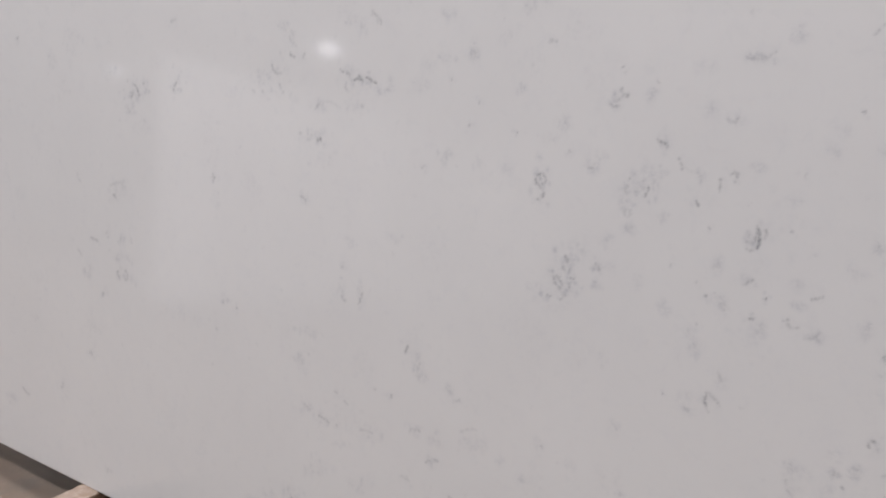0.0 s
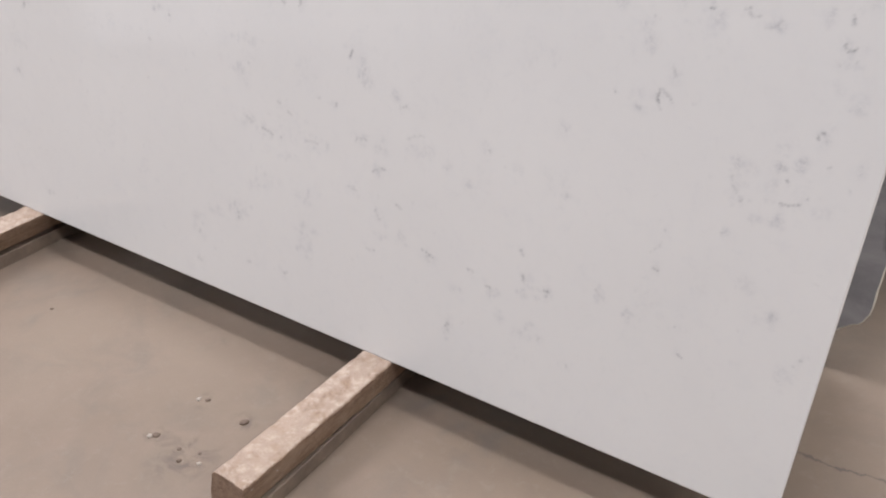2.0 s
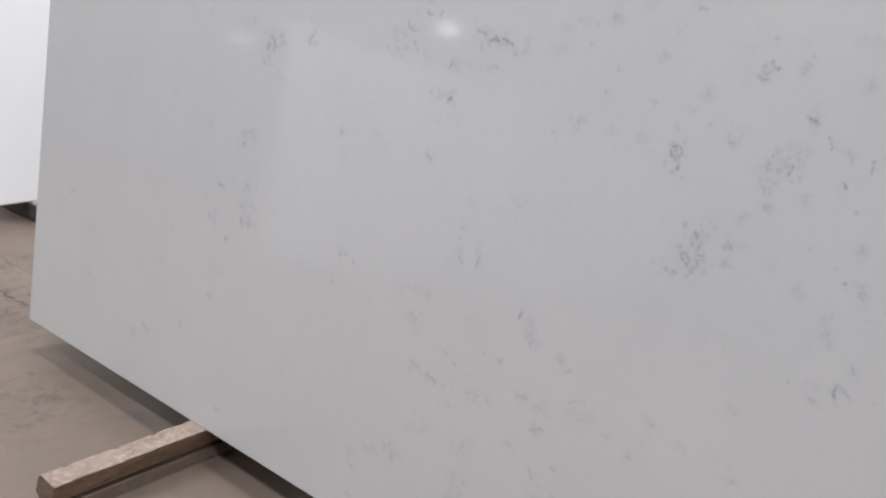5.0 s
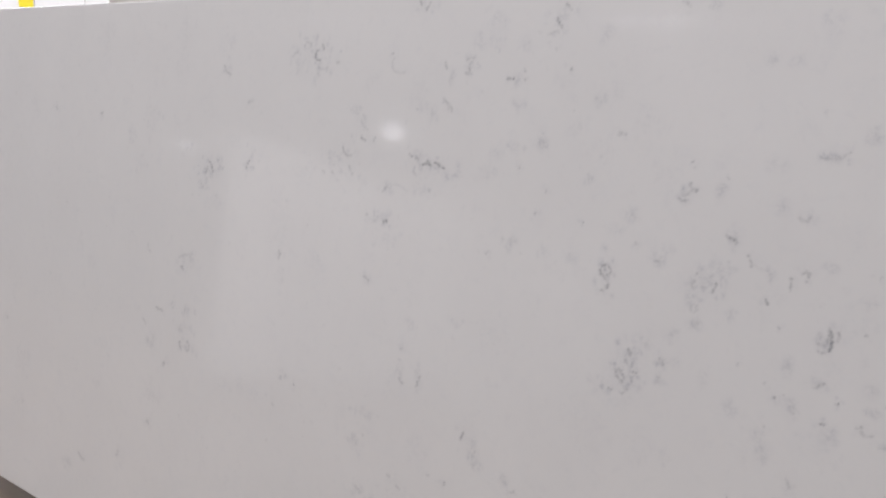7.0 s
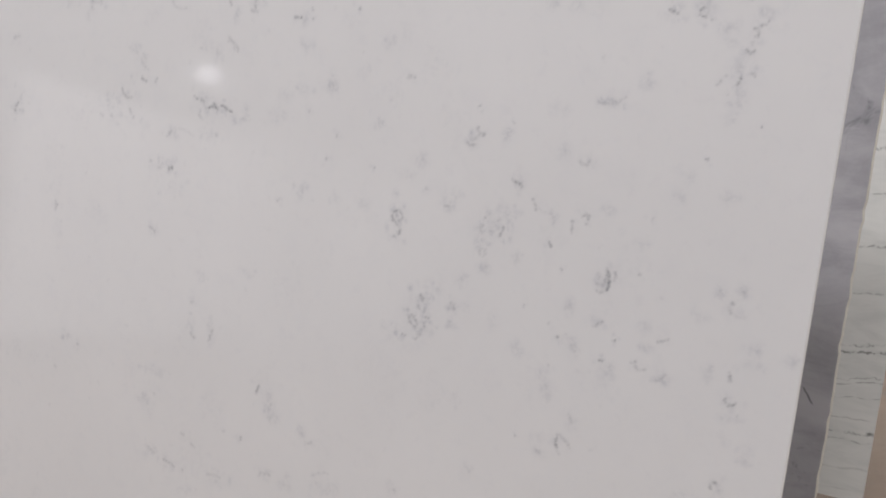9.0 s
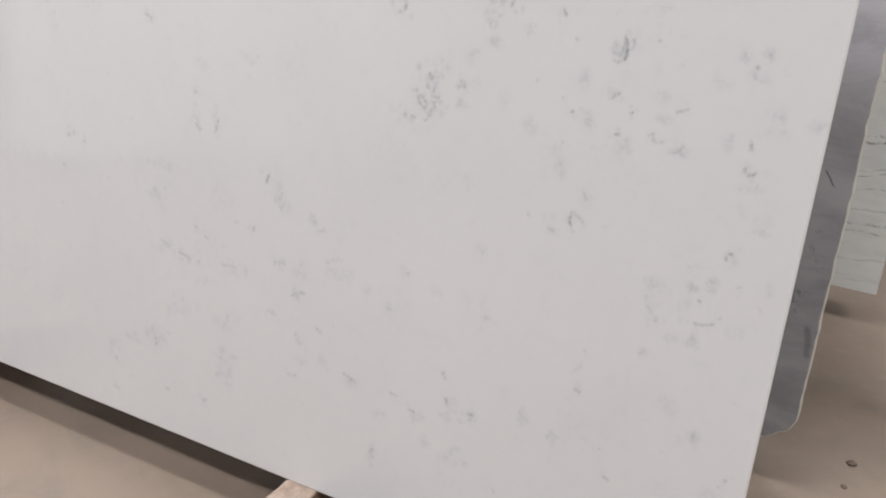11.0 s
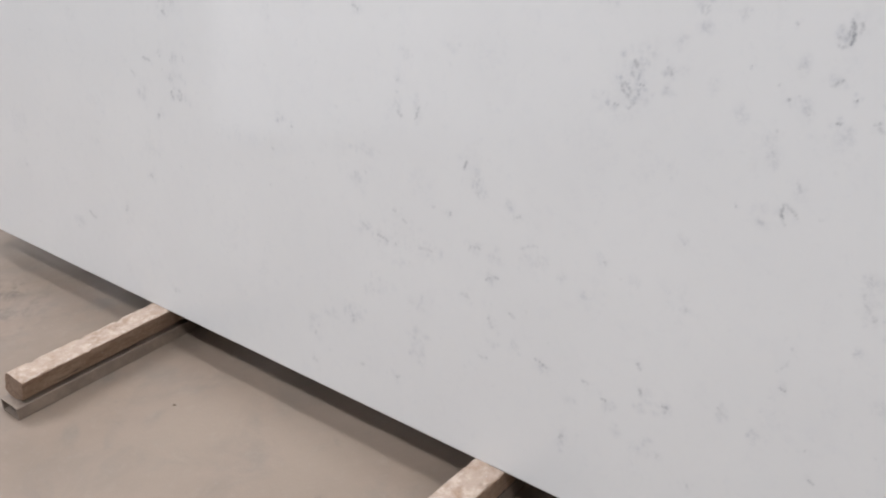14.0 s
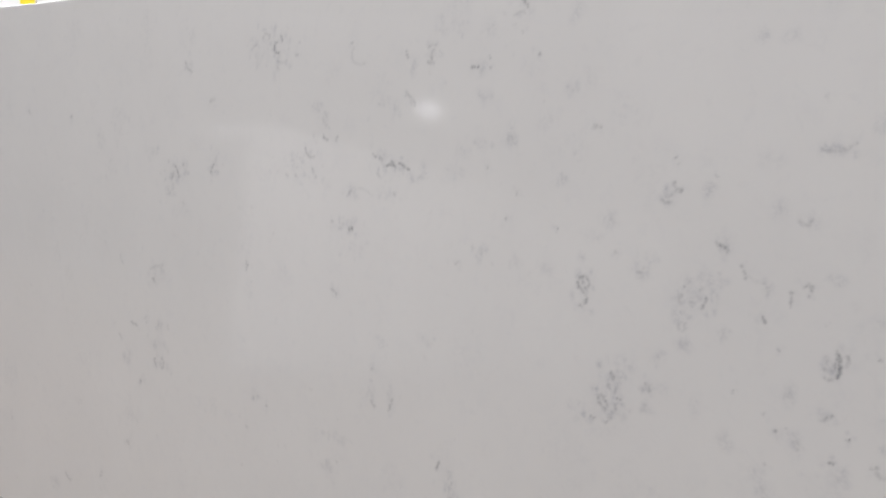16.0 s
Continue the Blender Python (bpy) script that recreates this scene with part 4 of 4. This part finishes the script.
def worn_corner(length, height, radius):
    """A slab outline with one broken, ragged lower corner."""
    points = [(0, 0)]
    for k in range(14):
        points.append((length - 0.17 + 0.0085 * k, 0.010 * noise.noise(Vector((k * 0.9, 0.5, 0.0))) + 0.005 * noise.noise(Vector((k * 3.1, 7.5, 0.0))) - 0.004))
    for k in range(7):
        a = k / 6
        nick = 0.006 * noise.noise(Vector((k * 1.7, 2.0, 5.0)))
        points.append((length - radius * (1 - a) ** 1.5 + nick, 0.004 + radius * a ** 1.3 - nick))
    steps = 70
    for k in range(1, steps):
        z = radius + (height - radius) * k / steps
        points.append((length + 0.0035 * noise.noise(Vector((z * 7, 1.7, 0))) + 0.0035 * noise.noise(Vector((z * 40, 0, 0))), z))
    return points + [(length, height), (0, height)]


def chamfered(bm, width):
    """Breaks the front edges of a slab."""
    rim = [e for e in bm.edges if abs(e.verts[0].co.y) < 1e-6 and abs(e.verts[1].co.y) < 1e-6]
    bmesh.ops.bevel(bm, geom=rim, offset=width, segments=1, affect="EDGES")
    return bm


def edged(bm):
    """Gives the narrow faces of a slab its second material."""
    for f in bm.faces:
        f.material_index = 0 if abs(f.normal.y) > 0.9 else 1
    return bm


grey = part("grey_slab", edged(chamfered(prism(worn_corner(2.9, 1.55, 0.055), 0.03), 0.0035)), (GREY_STONE, PALE_EDGE))
grey.matrix_basis = pose(0.331, 0.70, REST, -LEAN)
tagged(grey, "grey stone slab with a broken lower corner and pale edge", "stone slab", kind="thing")

for xs, shift, group in (((1.5, 2.7), 0.72, "blocks under the grey slab"), ((1.0, 2.2), 1.70, "blocks under the veined slab")):
    a_frame(xs, pose(0, shift + 0.02, 0))
    for x in xs:
        block = part("support_block", timber(0.5, 0.09, REST - RAIL_H, 14.0 + 5 * x), WOOD)
        block.matrix_basis = pose(x, shift - 0.25, RAIL_H)
        tagged(block, "rough dusty timber block lying on a steel rail", "timber block", group)
veined = part("veined_slab", edged(prism([(0, 0), (2.9, 0), (2.9, 1.6), (0, 1.6)], 0.03)), (VEINED, PALE_EDGE))
veined.matrix_basis = pose(0.442, 1.662, REST, -LEAN)
tagged(veined, "polished white marble slab with thin grey veins", "stone slab", kind="thing")

# unseen slabs added to thicken the grey and veined stacks
for name, x, y, length, high in (("grey_slab", 0.40, 0.735, 2.77, 1.5), ("veined_slab", 0.47, 1.697, 2.82, 1.56)):
    for k in range(4):
        inner = part(name, box((0, 0, 0), (length - 0.02 * k, 0.03, high), 0.002, 1), GREY_STONE if k % 2 else VEINED)
        inner.matrix_basis = pose(x, y + 0.034 * k, REST, -LEAN)
        tagged(inner, "unseen stone slab added behind another slab on the rack", "stone slab", "slabs stacked behind", kind="thing")

# white slabs across the aisle, facing +x
for shift, start, end, high in ((0.0, -0.45, 1.36, 2.0), (-0.04, -0.35, 1.70, 2.0), (-0.08, -0.25, 1.89, 2.0), (0.0, -5.55, -2.4, 1.75), (0.02, -8.95, -5.72, 1.75)):
    bm = chamfered(prism([(0, 0), (end - start, 0), (end - start, high), (0, high)], 0.03), 0.007)
    # the end and its chamfer are coloured dark grey, a line between neighbouring slabs
    for f in bm.faces:
        f.material_index = 1 if f.normal.x > 0.3 else 0
    pale = part("white_slab", bm, (WHITE_STONE, DARK_EDGE))
    pale.matrix_basis = pose(-1.68 + shift, start, REST, 0, 0, 90) @ pose(0, 0, 0, -LEAN)
    tagged(pale, "plain bright white stone slab standing on blocks", "stone slab", "white slabs across the aisle", kind="thing")
for y, seed in ((-0.15, 31.0), (0.80, 37.0), (-2.9, 41.0), (-4.9, 43.0), (-6.2, 47.0), (-8.3, 53.0)):
    block = part("support_block", timber(0.9, 0.09, REST, seed), GREY_WOOD)
    block.matrix_basis = pose(-1.55, y, 0, 0, 0, 90)
    tagged(block, "grey timber block under a white slab", "timber block", "blocks under the white slabs")
sticker = part("yellow_label", box((-0.002, 0, 0), (0.002, 0.085, 0.16), 0.0008, 1), YELLOW)
sticker.matrix_basis = pose(-1.9185, 1.262, 1.836, 0, -LEAN)
tagged(sticker, "bright yellow label stuck on a white slab", "label")

# ---- orange rack post ----
post = tagged(new("rack_post"), "orange painted steel pallet rack post", "rack post")
for side, name in ((-0.042, "flange"), (0.038, "flange")):
    part(name, box((side, -0.035, 0.008), (side + 0.004, 0.035, 3.2), 0.001, 1), ORANGE, post)
part("web", box((-0.038, -0.035, 0.008), (0.038, -0.031, 3.2), 0.001, 1), ORANGE, post)
part("foot_plate", box((-0.07, -0.06, 0), (0.07, 0.06, 0.008), 0.001, 1), ORANGE, post)
post.matrix_basis = pose(-1.73, 2.80, 0, 0, 0, 40)

# ---- stone chips, and dark lumps in place of small pits, on the floor ----


def crumb(seed, size):
    bm = bmesh.new()
    bmesh.ops.create_icosphere(bm, subdivisions=2, radius=size)
    for v in bm.verts:
        v.co *= 1 + 0.45 * noise.noise(v.co * (1.6 / size) + Vector((seed, 0, 0)))
        v.co.z = max(v.co.z * 0.42, -size * 0.18)
    low = min(v.co.z for v in bm.verts)
    for v in bm.verts:
        v.co.z -= low
    return bm


CRUMBS = [(1.994, -0.237, 0.006, 1), (2.012, -0.228, 0.006, 0), (2.132, -0.238, 0.009, 0), (1.993, -0.382, 0.006, 1),
          (2.003, -0.372, 0.008, 0), (2.141, -0.383, 0.005, 1), (2.10, -0.40, 0.006, 0), (2.075, -0.375, 0.005, 0),
          (1.421, -0.192, 0.0045, 0), (3.37, 0.868, 0.012, 0), (3.362, 0.763, 0.008, 0), (2.12, -0.36, 0.004, 0)]
# the dark lumps stand in for small pits and ring marks
for k, (x, y, size, pale) in enumerate(CRUMBS):
    lump = part("stone_chip" if pale else "pit_lump", crumb(k * 3.7, size), PALE_CHIP if pale else PIT_LUMP, smooth=True)
    lump.matrix_basis = pose(x, y, 0, 0, 0, 40 * k)
    tagged(lump, "small pale stone chip lying on the concrete floor" if pale else "small dark lump in place of a pit in the concrete floor",
           "chip" if pale else "crumb", "crumbs on the floor")

# ---- lamps ----
for x, y in TUBE_SPOTS + [spot[:2] for spot in DIM_SPOTS]:
    lamp = tagged(new("tube_light"), "long white tube light hung under the warehouse ceiling, some added as unseen fill", "ceiling light", "tube lights")
    half = (0.78, 0.38) if (x, y) in TUBE_SPOTS else (0.62, 0.09)
    part("housing", box((-half[0], -half[1], 0.02), (half[0], half[1], 0.08), 0.01), PALE_WALL, lamp)
    for side in (-0.5, 0.5):
        part("hanger", box((side - 0.005, -0.005, 0.08), (side + 0.005, 0.005, HALL_H - LAMP_Z)), STEEL, lamp)
    lamp.matrix_basis = pose(x, y, LAMP_Z)
for (x, y), glow in zip(FAR_LAMPS, GLOWS):
    lamp = tagged(new("high_bay_lamp"), "round bright high bay lamp hung from the ceiling", "ceiling light", "high bay lamps")
    bm = bmesh.new()
    bmesh.ops.create_cone(bm, cap_ends=True, segments=24, radius1=0.28, radius2=0.12, depth=0.3)
    part("hood", bm, STEEL, lamp)
    bm = bmesh.new()
    bmesh.ops.create_uvsphere(bm, u_segments=20, v_segments=10, radius=0.26)
    for v in bm.verts:
        v.co.z = v.co.z * 0.7 - 0.22
    part("bulb", bm, glow, lamp, "glowing bulb")
    part("rod", box((-0.01, -0.01, 0.15), (0.01, 0.01, HALL_H - LAMP_Z)), STEEL, lamp)
    lamp.matrix_basis = pose(x, y, LAMP_Z)
